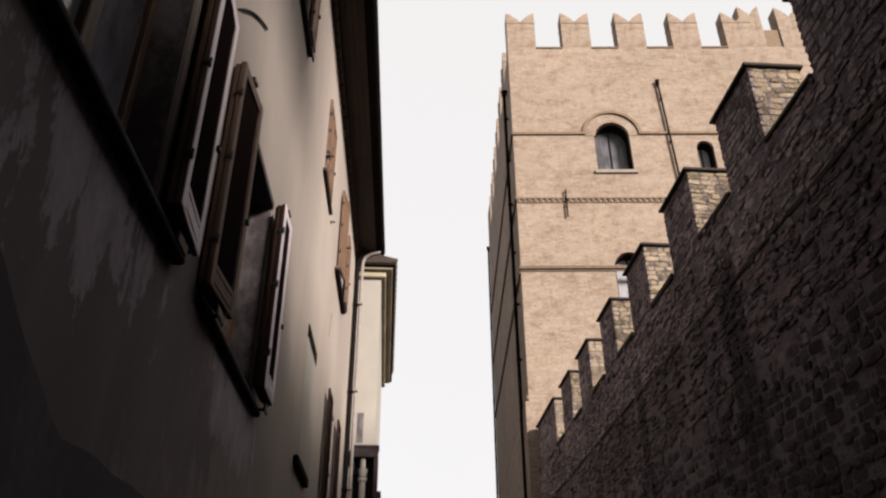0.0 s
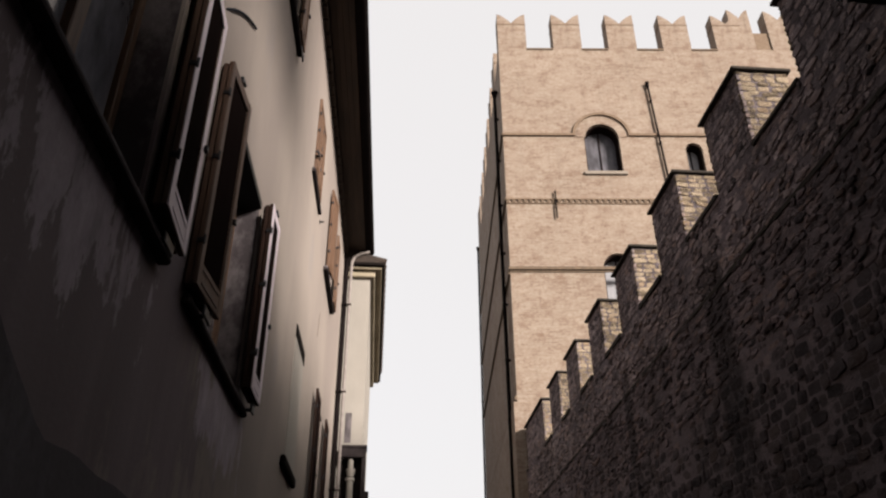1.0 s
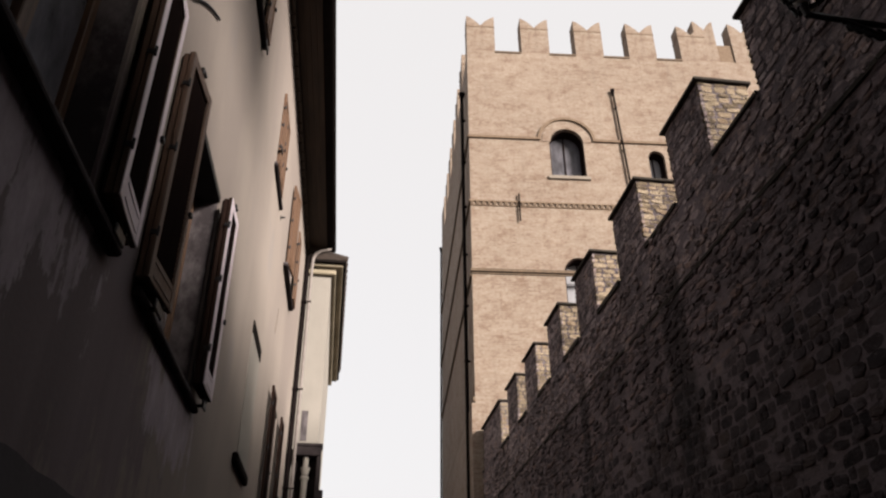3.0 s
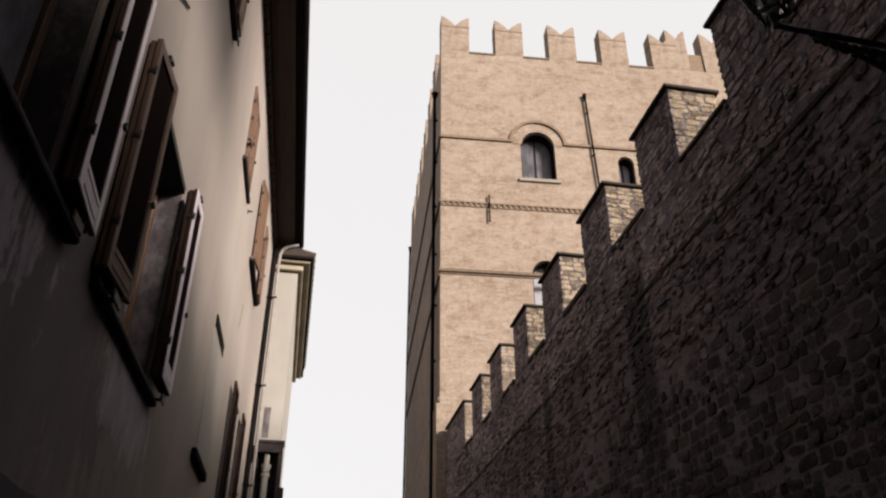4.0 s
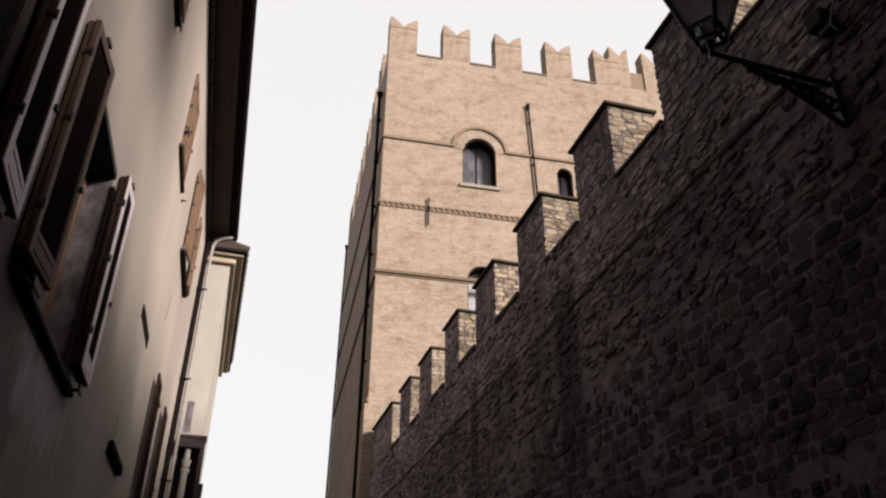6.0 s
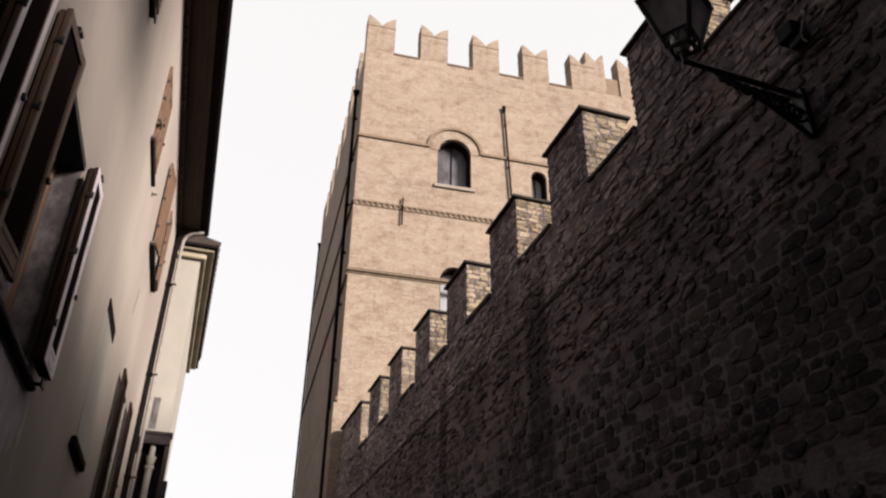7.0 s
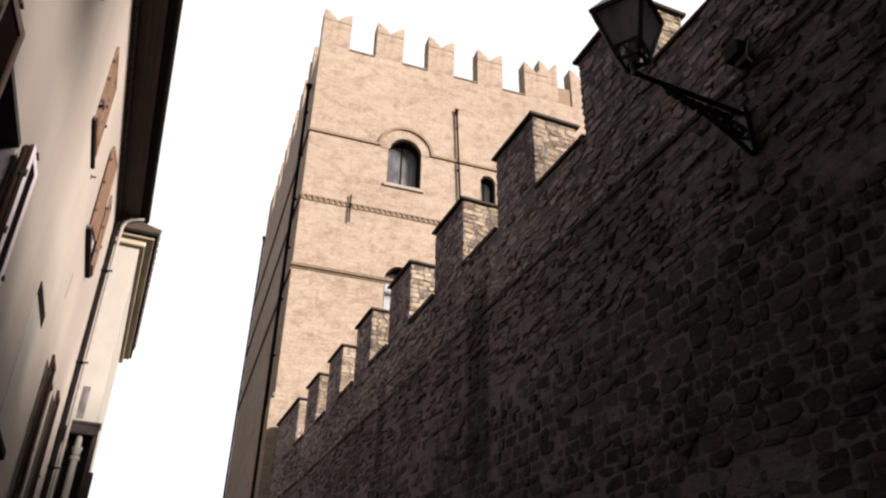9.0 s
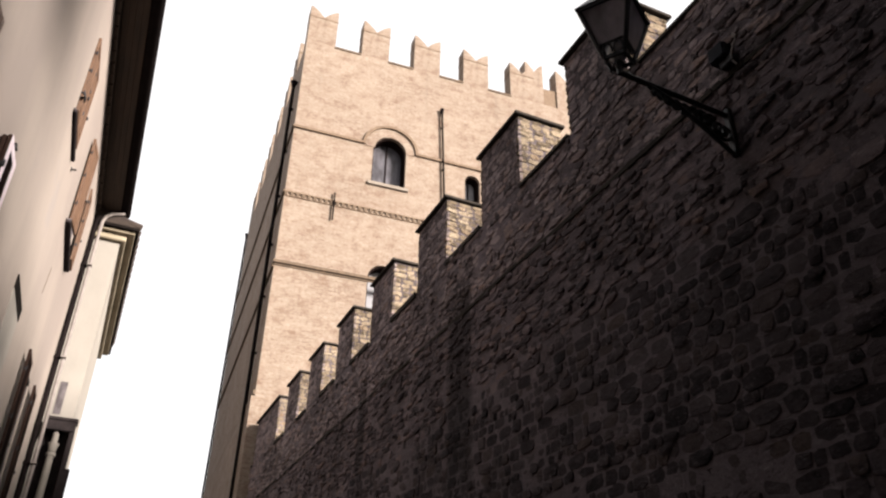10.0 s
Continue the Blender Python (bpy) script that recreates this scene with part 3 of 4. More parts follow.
drain(TOWER @ Matrix.Translation((7.75, -0.085, 21.0)) @ Matrix.Rotation(radians(-2.2), 4, "Y") @ Matrix.Translation((0, 0, -21.0)), 20.85, 0.2, 0.036, True, "dark drain pipe with a hopper on the tower front")
drain(TOWER @ Matrix.Translation((U0 - 0.13, 1.0, 0)) @ Matrix.Rotation(radians(-90), 4, "Z"), 21.3, 0.2, 0.06, True, "thick dark drain pipe on the tower side")
drain(TOWER @ Matrix.Translation((U0 - 0.055, DEPTH - 0.06, 0)) @ Matrix.Rotation(radians(-90), 4, "Z"), 22.3, 9.2, 0.045, True, "thin dark drain pipe at the far tower corner")

# ---- the plastered house with shutters ----
HOUSE = pose(-1.155, 0, 0, 0, 0, -1.09)   # local y runs along the facade, x points into the street
HY0, HY1, EAVE = -4.9, 14.95, 10.12
house = thing("house", HOUSE, "plastered town house with brown shutters and dark eaves", "house", kind="structure")


OPEN = [(1.85, 3.03, 3.53, 5.25), (4.5, 5.66, 3.53, 5.28), (5.15, 6.2, 7.9, 9.2), (8.62, 9.48, 7.82, 9.03), (11.52, 12.3, 7.62, 9.08), (11.3, 12.45, 3.6, 5.6)]
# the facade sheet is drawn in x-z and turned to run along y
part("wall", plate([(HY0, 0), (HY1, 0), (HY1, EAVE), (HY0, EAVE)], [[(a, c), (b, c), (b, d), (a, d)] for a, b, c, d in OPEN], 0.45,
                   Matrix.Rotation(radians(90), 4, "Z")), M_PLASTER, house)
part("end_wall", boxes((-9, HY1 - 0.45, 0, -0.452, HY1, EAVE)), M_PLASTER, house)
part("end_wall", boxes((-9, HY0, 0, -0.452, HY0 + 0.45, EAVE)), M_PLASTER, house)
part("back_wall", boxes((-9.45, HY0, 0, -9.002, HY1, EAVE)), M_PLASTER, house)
bm = bmesh.new()
prism_in(bm, [(0.55, EAVE + 0.16), (-4.7, EAVE + 2.2), (-10.0, EAVE + 0.16), (-10.0, EAVE + 0.26), (-4.7, EAVE + 2.32), (0.55, EAVE + 0.26)], HY0, HY1 + 0.1)
part("roof", bm, M_TILE, house, "clay tile roof")
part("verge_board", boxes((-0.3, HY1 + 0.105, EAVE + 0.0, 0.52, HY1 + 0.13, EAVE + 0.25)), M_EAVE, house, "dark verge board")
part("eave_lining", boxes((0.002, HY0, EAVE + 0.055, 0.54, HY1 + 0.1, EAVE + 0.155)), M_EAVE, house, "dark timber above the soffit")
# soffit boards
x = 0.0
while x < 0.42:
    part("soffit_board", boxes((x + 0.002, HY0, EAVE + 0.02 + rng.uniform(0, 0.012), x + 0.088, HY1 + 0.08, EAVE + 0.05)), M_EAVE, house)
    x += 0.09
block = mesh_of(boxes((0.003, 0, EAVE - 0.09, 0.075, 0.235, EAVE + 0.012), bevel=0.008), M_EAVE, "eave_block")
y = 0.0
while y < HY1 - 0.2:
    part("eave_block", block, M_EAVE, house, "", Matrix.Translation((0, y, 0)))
    y += 0.27
bm = bmesh.new()
for i in range(10):
    s0, s1 = math.pi * (1 + i / 10), math.pi * (1 + (i + 1) / 10)
    pr = [(0.525 + q * math.cos(s), EAVE + 0.125 + q * math.sin(s)) for q, s in ((0.11, s0), (0.11, s1), (0.095, s1), (0.095, s0))]
    prism_in(bm, pr, HY0, HY1 + 0.15)
part("gutter", bm, M_PIPE, house, "dark half-round gutter")
for y0, y1, z0, z1 in OPEN:
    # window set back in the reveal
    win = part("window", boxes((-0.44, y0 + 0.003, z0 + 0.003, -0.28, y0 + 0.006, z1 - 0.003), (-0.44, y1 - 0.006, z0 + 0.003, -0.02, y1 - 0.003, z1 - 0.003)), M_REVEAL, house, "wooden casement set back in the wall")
    ym = (y0 + y1) / 2
    part("window_frame", boxes((-0.27, y0 + 0.007, z0, -0.2, y0 + 0.07, z1), (-0.27, y1 - 0.07, z0, -0.2, y1 - 0.007, z1), (-0.27, ym - 0.05, z0, -0.19, ym + 0.05, z1), (-0.27, y0 + 0.07, z0, -0.2, y1 - 0.07, z0 + 0.07), (-0.27, y0 + 0.07, z1 - 0.07, -0.2, y1 - 0.07, z1), bevel=0.006), M_WOODORANGE, win, "orange-brown wooden casement frame")
    part("pane", boxes((-0.245, y0 + 0.07, z0 + 0.07, -0.235, ym - 0.05, z1 - 0.07)), M_GLASS, win)
    part("pane", boxes((-0.245, ym + 0.05, z0 + 0.07, -0.235, y1 - 0.07, z1 - 0.07)), M_GLASS, win)
    # near-black sheet imitates the shaded underside of the lintel
    part("soffit_shade", boxes((-0.199, y0 + 0.004, z1 - 0.045, -0.003, y1 - 0.004, z1 - 0.003)), M_DARK, win, "dark sheet for the shade under the lintel")
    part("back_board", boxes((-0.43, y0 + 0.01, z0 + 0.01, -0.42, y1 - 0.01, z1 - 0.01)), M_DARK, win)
# sills
for y0, y1, zz, o in ((1.2, 3.40, 3.435, 0.07), (3.88, 5.86, 3.475, 0.055), (4.9, 6.44, 7.72, 0.06), (8.45, 9.55, 7.66, 0.05), (10.8, 12.45, 7.46, 0.08), (11.1, 12.6, 3.5, 0.1)):
    sill = part("window_sill", boxes((0.001, y0, zz, o, y1, zz + 0.042), bevel=0.012), M_SILL, house, "blackened stone sill")
    part("worn_edge", boxes((0.001, y0 + 0.01, zz + 0.043, o - 0.012, y1 - 0.01, zz + 0.072), bevel=0.008), M_REVEAL, sill, "worn grey upper edge")
# grey cement coat over the foot of the wall, with a wandering upper edge
edge = []
for i in range(81):
    y = -4.0 + 8.6 * i / 80
    rise = 0.34 * min(1.6, max(0.0, (2.62 - y) / 0.62)) if y < 2.62 else 0.05 * (y - 2.62) - 0.09 * max(0.0, y - 3.3) ** 2
    edge.append((y, 2.365 + rise + 0.012 * math.sin(y * 5.0) + 0.006 * math.sin(y * 13.0 + 1)))
bm = bmesh.new()
lo = [bm.verts.new((0.006, y, 0.01)) for y, z in edge]
hi = [bm.verts.new((0.006, y, z - 0.002)) for y, z in edge]
rim = [bm.verts.new((0.001, y, z)) for y, z in edge]
for i in range(80):
    bm.faces.new((lo[i], lo[i + 1], hi[i + 1], hi[i]))
    bm.faces.new((hi[i], hi[i + 1], rim[i + 1], rim[i]))
bm.faces.new((lo[-1], bm.verts.new((0.001, edge[-1][0], 0.01)), rim[-1], hi[-1]))
part("cement_coat", bm, M_REPAIR, house, "grey cement coat with a ragged edge")
# a crack in the plaster
crack = bmesh.new()
for k in range(7):
    yk, zk = 10.74 + 0.022 * k + 0.012 * (k % 2), 6.30 + 0.065 * k
    box_in(crack, 0.001, yk, zk, 0.004, yk + 0.02, zk + 0.06)
part("crack", crack, M_TRIMDARK, house, "short rusty crack in the plaster")
# walled-up window
niche = part("blind_window", boxes((0.001, 8.46, 3.845, 0.010, 9.38, 5.288)), M_CREAM, house, "walled-up window with dark lintel and sill")
part("lintel", boxes((0.001, 8.46, 5.29, 0.016, 9.40, 5.455), bevel=0.005), M_EAVEDARK, niche)
part("sill", boxes((0.001, 8.18, 3.735, 0.06, 9.25, 3.842), bevel=0.015), M_EAVEDARK, niche)


def shutter(y0, y1, front, z0, z1, face_mat, label, folded=True, turn=0.0, boarded=False, edge_mat=None, st=0.055):
    """A louvred leaf from y0 to y1 along the facade, its face at front off the wall, with the second leaf folded behind it."""
    w, h, t = y1 - y0, z1 - z0, 0.034
    edge_mat = edge_mat or M_WOOD
    at = HOUSE @ Matrix.Translation((front, y0, z0)) @ Matrix.Rotation(radians(-turn), 4, "Z")
    s = thing("shutter", at, label, "shutter", "louvred window shutters")
    skin = 0.007
    for a, b in ((0, st), (w - st, w)):
        stile = part("stile", boxes((-t, a, 0, -skin, b, h), bevel=0.004), edge_mat, s)
        part("stile_face", boxes((-skin, a, 0.001, 0, b, h - 0.001), bevel=0.002), face_mat, stile, "worn painted front of the stile")
    for a, b in ((0, 0.155), (h - 0.075, h)):
        rail = part("rail", boxes((-t, st, a, -skin - 0.002, w - st, b), bevel=0.004), edge_mat, s)
        part("rail_face", boxes((-skin - 0.001, st + 0.001, a + 0.001, -0.002, w - st - 0.001, b - 0.001), bevel=0.002), face_mat, rail, "worn painted front of the rail")
    part("rail_moulding", boxes((-0.004, st + 0.02, 0.035, 0.002, w - st - 0.02, 0.045), (-0.004, st + 0.02, 0.115, 0.002, w - st - 0.02, 0.125)), face_mat, s)
    if boarded:
        for i in range(3):
            a = st + (w - 2 * st) * i / 3
            part("board", boxes((-t + 0.006, a + 0.002, 0.155, -0.010, a + (w - 2 * st) / 3 - 0.002, h - 0.075)), face_mat, s)
    else:
        slat = mesh_of(boxes((-0.003, st - 0.004, -0.017, 0.003, w - st + 0.004, 0.017)), M_LOUVRE, "slat")
        zz = 0.17
        while zz < h - 0.085:
            part("slat", slat, M_LOUVRE, s, "", Matrix.Translation((-0.020, 0, zz)) @ Matrix.Rotation(radians(24), 4, "Y"))
            zz += 0.034
    if folded:
        bm = boxes((-2 * t - 0.006, 0.012, 0.006, -t - 0.004, st + 0.012, h - 0.006), (-2 * t - 0.006, w - st - 0.008, 0.006, -t - 0.004, w - 0.008, h - 0.006), (-2 * t - 0.002, st + 0.012, 0.02, -t - 0.008, w - st - 0.008, h - 0.02), bevel=0.004)
        back = part("folded_leaf", bm, edge_mat, s, "brown leaf folded behind")
        part("leaf_edge", boxes((-2 * t - 0.022, 0.03, 0.012, -2 * t - 0.007, w - 0.03, h - 0.012), bevel=0.003), M_WOODDARK, back, "dark strip behind the folded leaf")
        part("stay", boxes((-0.02, w * 0.42, h, 0.004, w * 0.42 + 0.02, h + 0.05), (-0.02, w * 0.42 + 0.02, h + 0.03, 0.004, w * 0.42 + 0.09, h + 0.05), bevel=0.003), M_IRON, s, "small iron stay")
    for zz in (0.26, h * 0.52, h - 0.28):
        hinge = part("hinge", boxes((-t - 0.006, -0.007, zz, 0.005, 0.004, zz + 0.03), bevel=0.002), M_IRON, s, "small black hinge")
        bm = bmesh.new()
        tube_in(bm, (0.004, -0.004, zz - 0.012), (0.004, -0.004, zz + 0.045), 0.008, 0.008, 8)
        part("pin", bm, M_IRON, hinge)
    part("catch", boxes((0.001, w - 0.045, h * 0.40, 0.022, w - 0.008, h * 0.40 + 0.035), bevel=0.004), M_IRON, s)
    return s


shutter(3.03, 3.525, 0.124, 3.56, 5.17, M_WOODPALE, "open louvred shutter, pale worn paint, against the plaster", turn=-3.8, st=0.07)
shutter(3.81, 4.28, 0.089, 3.56, 5.17, M_WOOD, "open brown louvred shutter against the plaster", turn=4.4)
shutter(5.53, 5.95, 0.125, 3.60, 5.21, M_WOODPALE, "open louvred shutter with pale stiles beside a deep window", st=0.09, edge_mat=M_WOODDARK)
# iron hold-backs below and beside the open leaves
for yy, zz, ln, xx in ((3.30, 3.50, 0.16, 0.06), (4.10, 3.50, 0.18, 0.085), (5.80, 3.52, 0.12, 0.09), (8.62, 8.02, 0.14, 0.05), (11.42, 7.86, 0.18, 0.06), (6.38, 7.72, 0.2, 0.05)):
    hold = thing("shutter_holdback", HOUSE @ Matrix.Translation((0, yy, zz)), "black iron hold-back beside an open shutter", "hold-back", "shutter hold-backs")
    part("arm", boxes((0.0, -0.012, -0.012, xx, 0.012, 0.012), bevel=0.004), M_IRON, hold)
    part("catch", boxes((xx, -ln / 2, -0.03, xx + 0.018, ln / 2, 0.035), bevel=0.008), M_IRON, hold)
    part("knob", boxes((xx - 0.01, ln / 2 - 0.03, 0.036, xx + 0.02, ln / 2, 0.058), bevel=0.005), M_IRON, hold)
shutter(6.2, 6.55, 0.06, 7.9, 9.2, M_WOODORANGE, "open orange-brown upper shutter", False, boarded=True, edge_mat=M_WOODORANGE)
shutter(8.62, 9.04, 0.035, 7.82, 9.03, M_WOODORANGE, "closed orange-brown upper shutter above a dark sill", False, boarded=True, edge_mat=M_WOODORANGE)
shutter(9.05, 9.48, 0.035, 7.82, 9.03, M_WOODORANGE, "closed orange-brown upper shutter above a dark sill", False, boarded=True, edge_mat=M_WOODORANGE)
shutter(11.0, 11.5, 0.055, 7.63, 9.1, M_WOODORANGE, "open orange-brown upper shutter near the corner", False, 7.0, boarded=True, edge_mat=M_WOODORANGE)
shutter(12.32, 12.75, 0.08, 7.64, 9.0, M_WOODORANGE, "open orange-brown upper shutter near the corner", False, boarded=True, edge_mat=M_WOODORANGE)
shutter(10.75, 11.3, 0.085, 3.62, 5.5, M_WOODDARK, "open dark brown louvred shutter on the lower floor", False, edge_mat=M_WOODDARK)
shutter(12.5, 13.0, 0.085, 3.62, 5.6, M_WOODDARK, "open dark brown louvred shutter on the lower floor", False, edge_mat=M_WOODDARK)

# first tube is added as the shadowed gap between houses; the pale one is the pipe
drain(HOUSE @ Matrix.Translation((0.06, 14.86, 0)) @ Matrix.Rotation(radians(90), 4, "Z"), 9.95, 0.2, 0.05, False, "dark tube for the shadowed gap at the house corner")
drain(HOUSE @ Matrix.Translation((0.165, 14.82, 0)) @ Matrix.Rotation(radians(180), 4, "Z"), 9.62, 0.2, 0.034, False, "pale zinc drain pipe between the two houses", M_ZINC)

# ---- the second house, standing further into the street ----
H2 = thing("neighbour_house", I4, "cream plastered house with a moulded stone cornice", "house", kind="structure")
FY, RX, FAR = 15.12, -0.295, 21.9
part("wall", boxes((-7, FY, 0, RX, FAR, 9.599)), M_CREAM, H2)
for o, z0, z1 in ((0.10, 9.60, 9.74),):
    part("cornice", boxes((-7, FY - o, z0, RX + o, FAR + o * 0.3, z1 - 0.002), bevel=0.02), M_SOFFIT, H2, "moulded yellowed plaster cornice")
part("soffit", boxes((-7, FY - 0.2, 9.74, RX + 0.24, FAR + 0.05, 9.798), bevel=0.01), M_SOFFIT, H2, "stained plaster soffit")
part("eave_board", boxes((-7, FY - 0.28, 9.80, 0.0, FAR + 0.1, 9.86)), M_EAVEDARK, H2, "eave boards coloured dark for the shade")
for i in range(23):
    tl = bmesh.new()
    tube_in(tl, (-1.5, FY - 0.16 + i * 0.295, 10.30), (0.03, FY - 0.16 + i * 0.295, 9.92), 0.085, 0.095, 10)
    part("tile", tl, M_TILE, H2)
bm = bmesh.new()
prism_in(bm, [(0.0, 9.865), (-3.5, 11.08), (-7, 9.865)], FY - 0.26, FAR + 0.1)
part("roof", bm, M_TILE, H2, "clay tile roof")
part("patch", boxes((-0.65, FY - 0.009, 5.98, -0.53, FY - 0.001, 6.58)), M_REVEAL, H2, "grey patch in the plaster")
can = thing("door_canopy", pose(RX, FY, 0), "dark wooden canopy with a pale turned column", "canopy")
part("top", boxes((-0.40, -0.28, 5.63, 0.08, -0.002, 5.82), (-0.42, -0.30, 5.80, 0.10, -0.002, 5.86), bevel=0.01), M_SILL, can)
part("back_board", boxes((-0.40, -0.04, 2.6, 0.0, -0.002, 5.63)), M_SILL, can)
part("side_board", boxes((0.002, -0.26, 5.0, 0.085, 0.02, 5.63), (0.002, -0.28, 2.6, 0.16, 0.02, 5.0), bevel=0.008), M_SILL, can)
bm = bmesh.new()
for z0, z1, r0, r1 in ((2.6, 5.2, 0.066, 0.06), (5.2, 5.26, 0.083, 0.083), (5.28, 5.42, 0.06, 0.095), (5.42, 5.63, 0.052, 0.052)):
    tube_in(bm, (-0.2, -0.17, z0), (-0.2, -0.17, z1), r0, r1, 14)
part("column", bm, M_CREAM, can, "pale column with a moulded capital")

# ---- distant house closing the street ----
D = thing("distant_house", pose(0, 60, 0), "distant house with a long tiled roof", "house", kind="structure")
part("wall", boxes((-16, 0, 0, 14, 9, 11.6)), M_CREAM, D)
bm = bmesh.new()
prism_in(bm, [(0.0, 11.6), (4.5, 13.75), (9.4, 11.6), (9.4, 11.75), (4.5, 13.9), (-0.4, 11.75), (-0.4, 11.6)], -16.3, 14.3, Matrix.Rotation(radians(-90), 4, "Z") @ Matrix.Scale(-1, 4, (1, 0, 0)))
part("roof", bm, M_TILE, D)

# ---- unseen blocks behind the camera, added to darken the near street ----
B = thing("rear_blocker", pose(0, -2.4, 0), "plain unseen block closing the street and cutting skylight", "house", kind="structure")
part("wall", boxes((-1.14, -8, 0, 4.08, 0, 15.0)), M_PLASTER, B)
part("overhead_blocker", boxes((-0.50, 0.002, 9.2, 4.08, 3.7, 15.0)), M_PLASTER, B, "unseen block over the street that shades its near end")

# hidden block, added to keep skylight off the tower's left side
W_ = thing("west_blocker", I4, "plain unseen block that dims the tower side", "house", kind="structure")
part("wall", boxes((-14, 24, 0, -4, 46, 19.0)), M_PLASTER, W_)
bm = bmesh.new()
prism_in(bm, [(-24.4, 14.0), (-18, 16.4), (-11.6, 14.0)], -5.2, 46.2)
part("roof", bm, M_TILE, W_)

# ---- the street lantern on its bracket ----
LY, LX, LZ = 3.45, 3.065, 5.82
lamp = thing("street_lamp", pose(LX, LY, LZ), "black iron street lantern on a scrolled wall bracket", "street lamp")


def frustum(bm, w0, z0, w1, z1):
    a = [bm.verts.new((sx * w0, sy * w0, z0)) for sx, sy in ((-1, -1), (1, -1), (1, 1), (-1, 1))]
    b = [bm.verts.new((sx * w1, sy * w1, z1)) for sx, sy in ((-1, -1), (1, -1), (1, 1), (-1, 1))]
    bm.faces.new(a[::-1])
    bm.faces.new(b)
    for i in range(4):
        bm.faces.new((a[i], a[(i + 1) % 4], b[(i + 1) % 4], b[i]))


LW0, LW1, LH = 0.086, 0.197, 0.43
BODY = Matrix.Rotation(radians(33), 4, "Z")
for i in range(4):
    bm = bmesh.new()
    z0 = 0.12
    w0 = LW0 + (LW1 - LW0) * (z0 - 0.02) / LH
    v = [bm.verts.new(p) for p in ((-w0 + 0.012, -w0, z0), (w0 - 0.012, -w0, z0), (LW1 - 0.012, -LW1, LH), (-LW1 + 0.012, -LW1, LH))]
    v2 = [bm.verts.new((p.co.x, p.co.y + 0.006, p.co.z)) for p in v]
    bm.faces.new(v[::-1])
    bm.faces.new(v2)
    for a in range(4):
        bm.faces.new((v[a], v[(a + 1) % 4], v2[(a + 1) % 4], v2[a]))
    part("pane", bm, M_LAMPGLASS, lamp, "smoked glass pane", BODY @ Matrix.Rotation(radians(90 * i), 4, "Z")).visible_shadow = False
    bm = bmesh.new()
    tube_in(bm, (LW0, LW0, 0.0), (LW1, LW1, LH), 0.018, 0.022, 6)
    part("corner_bar", bm, M_IRON, lamp, "", BODY @ Matrix.Rotation(radians(90 * i), 4, "Z"))
    bm = boxes((-LW1 - 0.02, -LW1 - 0.02, LH, LW1 + 0.02, -LW1 + 0.02, LH + 0.03))
    part("rim", bm, M_IRON, lamp, "", BODY @ Matrix.Rotation(radians(90 * i), 4, "Z"))
    bm = bmesh.new()
    k = 8
    for side in (-1, 1):
        pts = [Vector((side * LW0 * (0.5 + 0.42 * math.cos(math.pi * q / k)), -LW0 - 0.012, 0.015 + 0.095 * math.sin(math.pi * q / k))) for q in range(k + 1)]
        path_in(bm, pts, 0.009, 6)
    tube_in(bm, (-LW0, -LW0 - 0.012, 0.118), (LW0, -LW0 - 0.012, 0.118), 0.013, 0.013, 6)
    part("scroll", bm, M_IRON, lamp, "", BODY @ Matrix.Rotation(radians(90 * i), 4, "Z"))
    bm = bmesh.new()
    tube_in(bm, (LW0 - 0.02, LW0 - 0.02, -0.02), (LW0 - 0.02, LW0 - 0.02, -0.055), 0.012, 0.004, 6)
    part("drop", bm, M_IRON, lamp, "", BODY @ Matrix.Rotation(radians(90 * i), 4, "Z"))
bm = bmesh.new()
bmesh.ops.create_uvsphere(bm, u_segments=16, v_segments=10, radius=0.082, matrix=Matrix.Translation((0, 0, 0.085)))
for f in bm.faces:
    f.smooth = True
part("globe", bm, M_GLOBE, lamp, "frosted white globe behind the scrolls")
bm = bmesh.new()
frustum(bm, LW1 + 0.03, LH + 0.03, 0.09, LH + 0.24)
frustum(bm, 0.09, LH + 0.24, 0.12, LH + 0.30)
frustum(bm, 0.10, LH + 0.30, 0.02, LH + 0.42)
part("hood", bm, M_IRON, lamp, "black sheet-iron hood", BODY)
bm = boxes((-LW0, -LW0, -0.02, LW0, -LW0 + 0.02, 0.012), (-LW0, LW0 - 0.02, -0.02, LW0, LW0, 0.012), (-LW0, -LW0 + 0.02, -0.02, -LW0 + 0.02, LW0 - 0.02, 0.012), (LW0 - 0.02, -LW0 + 0.02, -0.02, LW0, LW0 - 0.02, 0.012))
tube_in(bm, (0, 0, -0.14), (0, 0, -0.02), 0.022, 0.03, 10)
part("base", bm, M_IRON, lamp, "", BODY)
bm = bmesh.new()
reach = WX - LX - 0.04
path_in(bm, [Vector((0, 0, -0.12)), Vector((0.12, 0, -0.13)), Vector((reach, 0, -0.17))], 0.023, 8)
path_in(bm, [Vector((reach * (0.25 + 0.75 * j / 8), 0, -0.15 - 0.40 * (j / 8) ** 1.3)) for j in range(9)], 0.02, 8)
part("arm", bm, M_IRON, lamp, "scrolled iron arm")
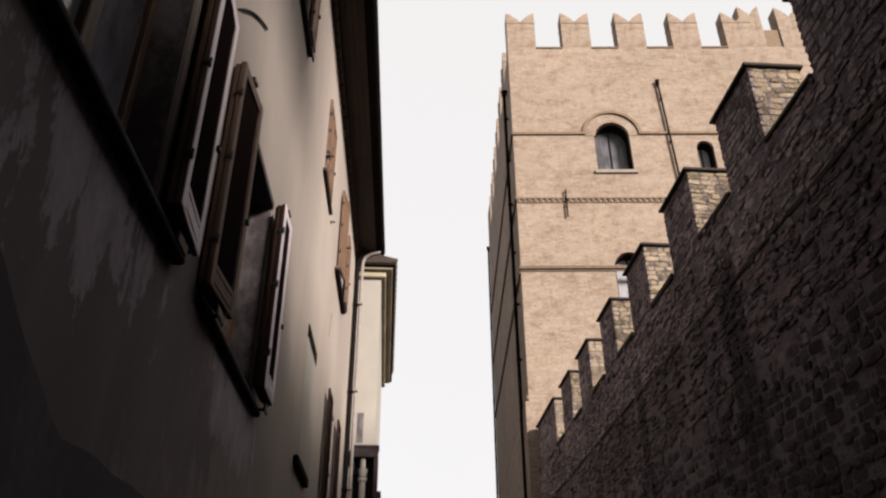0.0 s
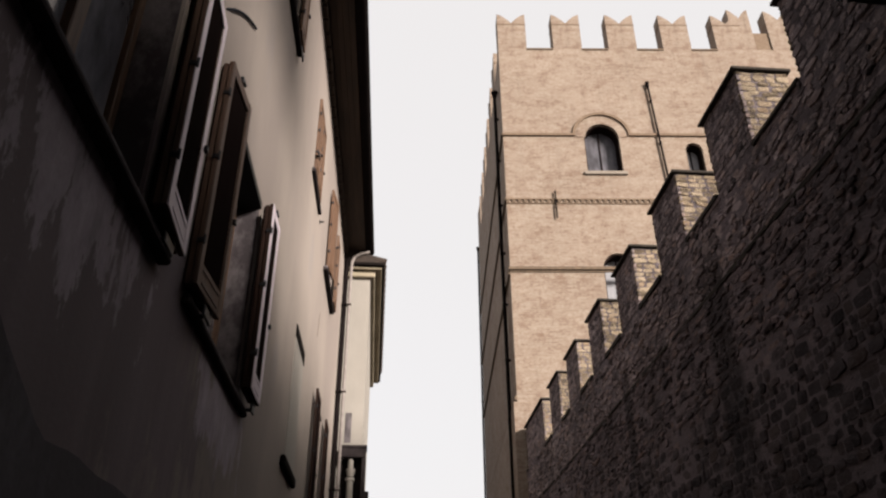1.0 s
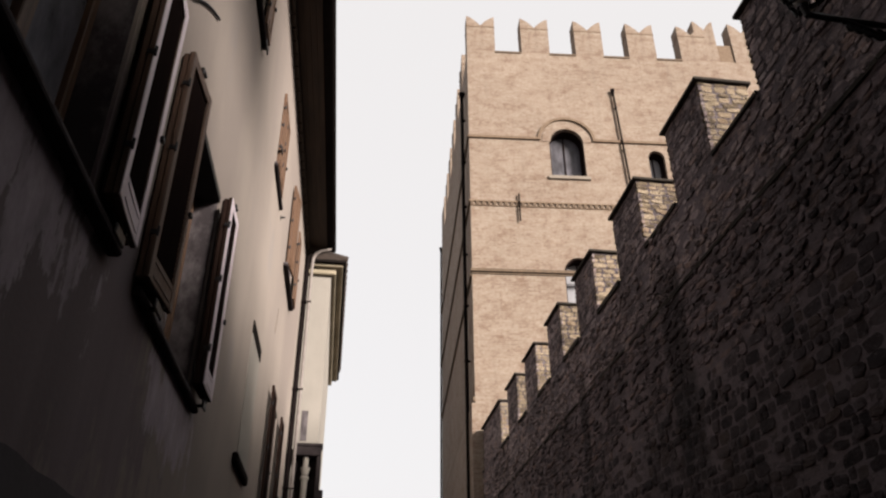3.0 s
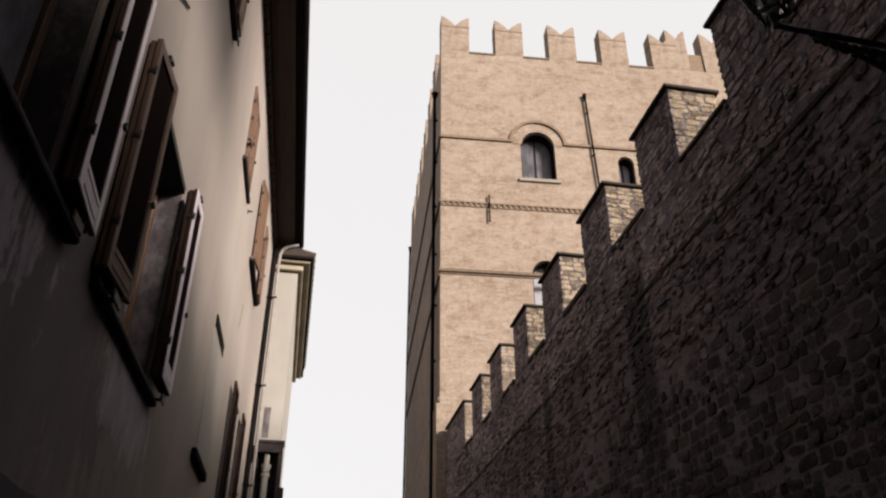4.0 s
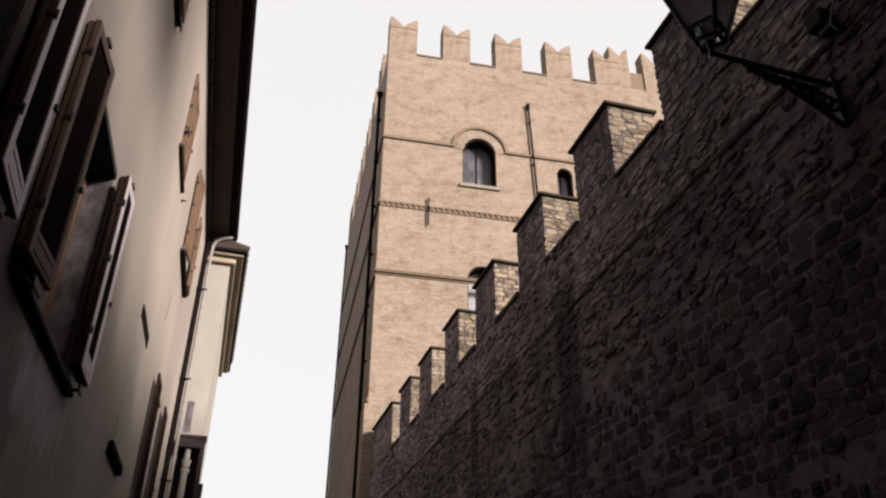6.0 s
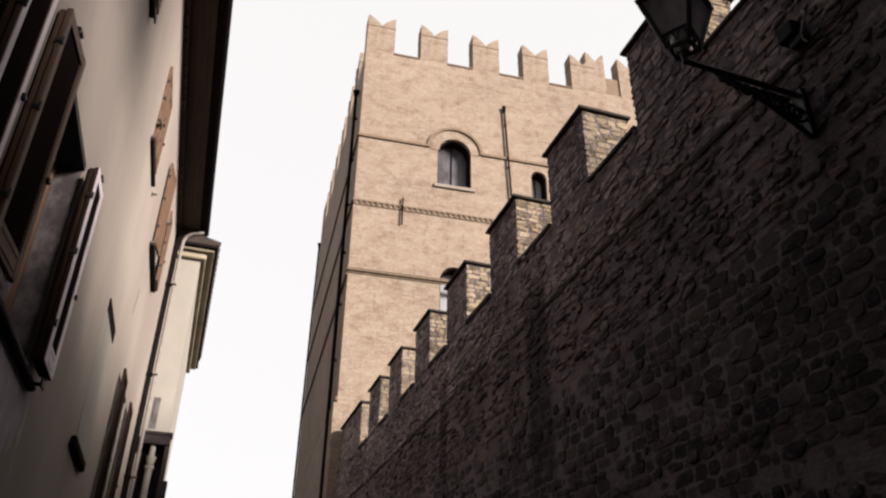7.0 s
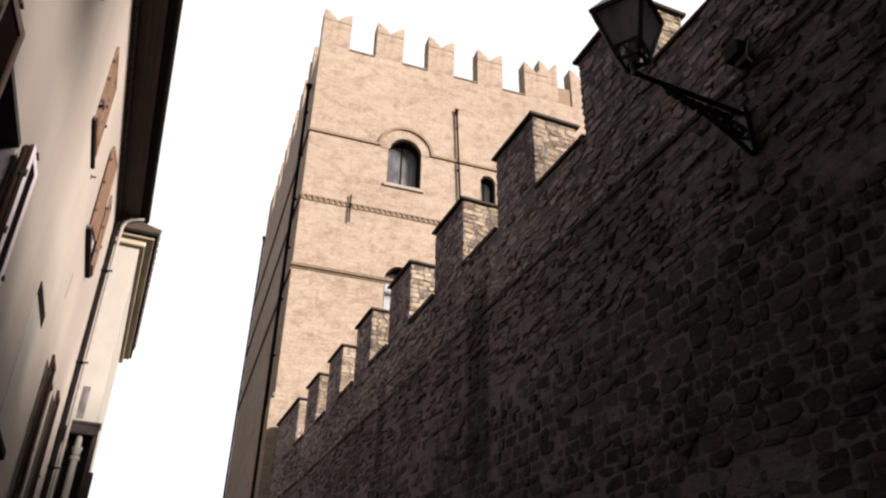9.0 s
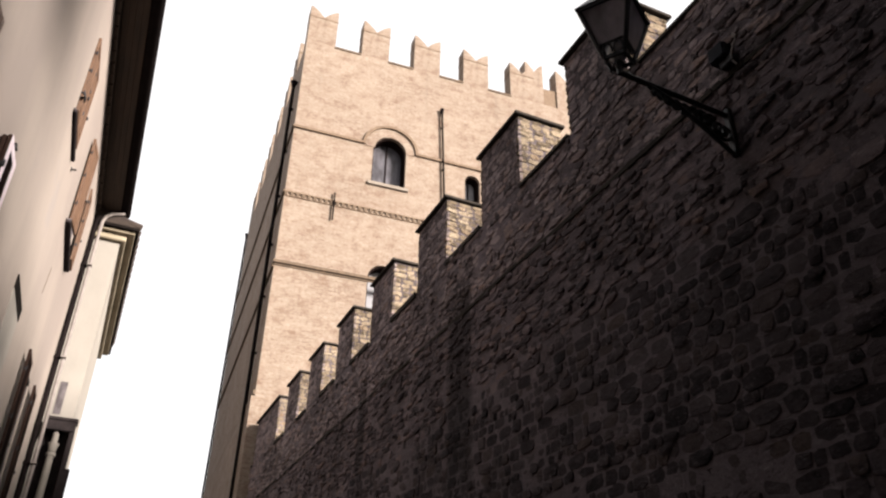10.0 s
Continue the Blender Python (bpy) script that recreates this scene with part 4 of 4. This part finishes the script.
for j, (cx, r) in enumerate(((0.30, 0.035), (0.36, 0.04), (0.43, 0.05), (0.50, 0.055), (0.57, 0.06), (0.65, 0.07), (0.73, 0.085), (0.81, 0.095), (0.88, 0.10), (0.94, 0.09))):
    bm = bmesh.new()
    pts = [Vector((cx + r * (1 - a / 22) * math.cos(a * 0.62 + j), 0, -0.175 - 0.2 * (cx / reach) ** 1.6 + r * (1 - a / 22) * math.sin(a * 0.62 + j))) for a in range(18)]
    path_in(bm, pts, 0.014, 6)
    part("scroll", bm, M_IRON, lamp)
part("wall_plate", boxes((reach, -0.03, -0.56, reach + 0.05, 0.03, -0.10), bevel=0.008), M_IRON, lamp)

# ---- a bent wire standing off the house ----
wire = thing("wire", HOUSE, "short bent black cable sticking out of the plaster", "cable")
bm = bmesh.new()
path_in(bm, [Vector((-0.02 + 0.033 * min(1.0, 4 * q), 3.64 + 0.72 * q + 0.13 * q * q, 5.44 + 0.88 * q - 0.17 * q * q)) for q in [j / 12 for j in range(13)]], 0.009, 8)
part("strand", bm, M_BOX, wire)

stub = thing("iron_stub", HOUSE @ Matrix.Translation((0, 9.78, 7.69)), "short rusty iron stub in the plaster", "iron stub")
bm = bmesh.new()
tube_in(bm, (0.0, 0.0, 0.0), (0.07, 0.0, 0.005), 0.014, 0.011, 8)
part("rod", bm, M_IRON, stub)
part("washer", boxes((0.001, -0.025, -0.025, 0.012, 0.025, 0.025), bevel=0.004), M_IRON, stub)

# ---- swan neck from the gutter to the drain pipe ----
neck = thing("gutter_neck", HOUSE, "pale zinc swan neck between gutter and drain pipe", "drain pipe")
bm = bmesh.new()
path_in(bm, [Vector((0.53, 14.86, 10.12)), Vector((0.43, 14.83, 10.075)), Vector((0.315, 14.82, 10.035)), Vector((0.215, 14.82, 9.95)), Vector((0.17, 14.82, 9.82)), Vector((0.165, 14.82, 9.60))], 0.036, 10)
part("tube", bm, M_ZINC, neck)

# ---- junction box by the lantern ----
jb = thing("junction_box", pose(WX - 0.02, 3.33, 6.15), "blue-grey junction box on a black bracket with a loose cable", "junction box")
part("body", boxes((-0.09, -0.06, -0.02, 0.02, 0.11, 0.13), bevel=0.012), M_BOX, jb)
part("lid", boxes((-0.102, -0.052, -0.012, -0.091, 0.102, 0.122), bevel=0.004), M_BOX, jb)
part("bracket", boxes((-0.06, -0.10, -0.10, 0.02, 0.05, -0.022), bevel=0.01), M_IRON, jb, "black iron bracket")
bm = bmesh.new()
path_in(bm, [Vector((-0.07 - 0.03 * math.sin(a * 0.5), -0.15 - 0.045 * math.sin(a * 0.8), 0.12 - 0.042 * a)) for a in range(8)], 0.008, 6)
part("cable", bm, M_ZINC, jb, "loose pale cable")

# ---- roof finial far down the street ----
fin = thing("roof_finial", pose(7.75, 64.5, 13.8), "small dark finial on a distant roof", "finial")
bm = bmesh.new()
tube_in(bm, (0, 0, 0), (0, 0, 1.0), 0.16, 0.08, 8)
part("post", bm, M_SILL, fin)
bm = bmesh.new()
bmesh.ops.create_icosphere(bm, subdivisions=2, radius=0.22, matrix=Matrix.Translation((0, 0, 1.15)))
part("ball", bm, M_SILL, fin)
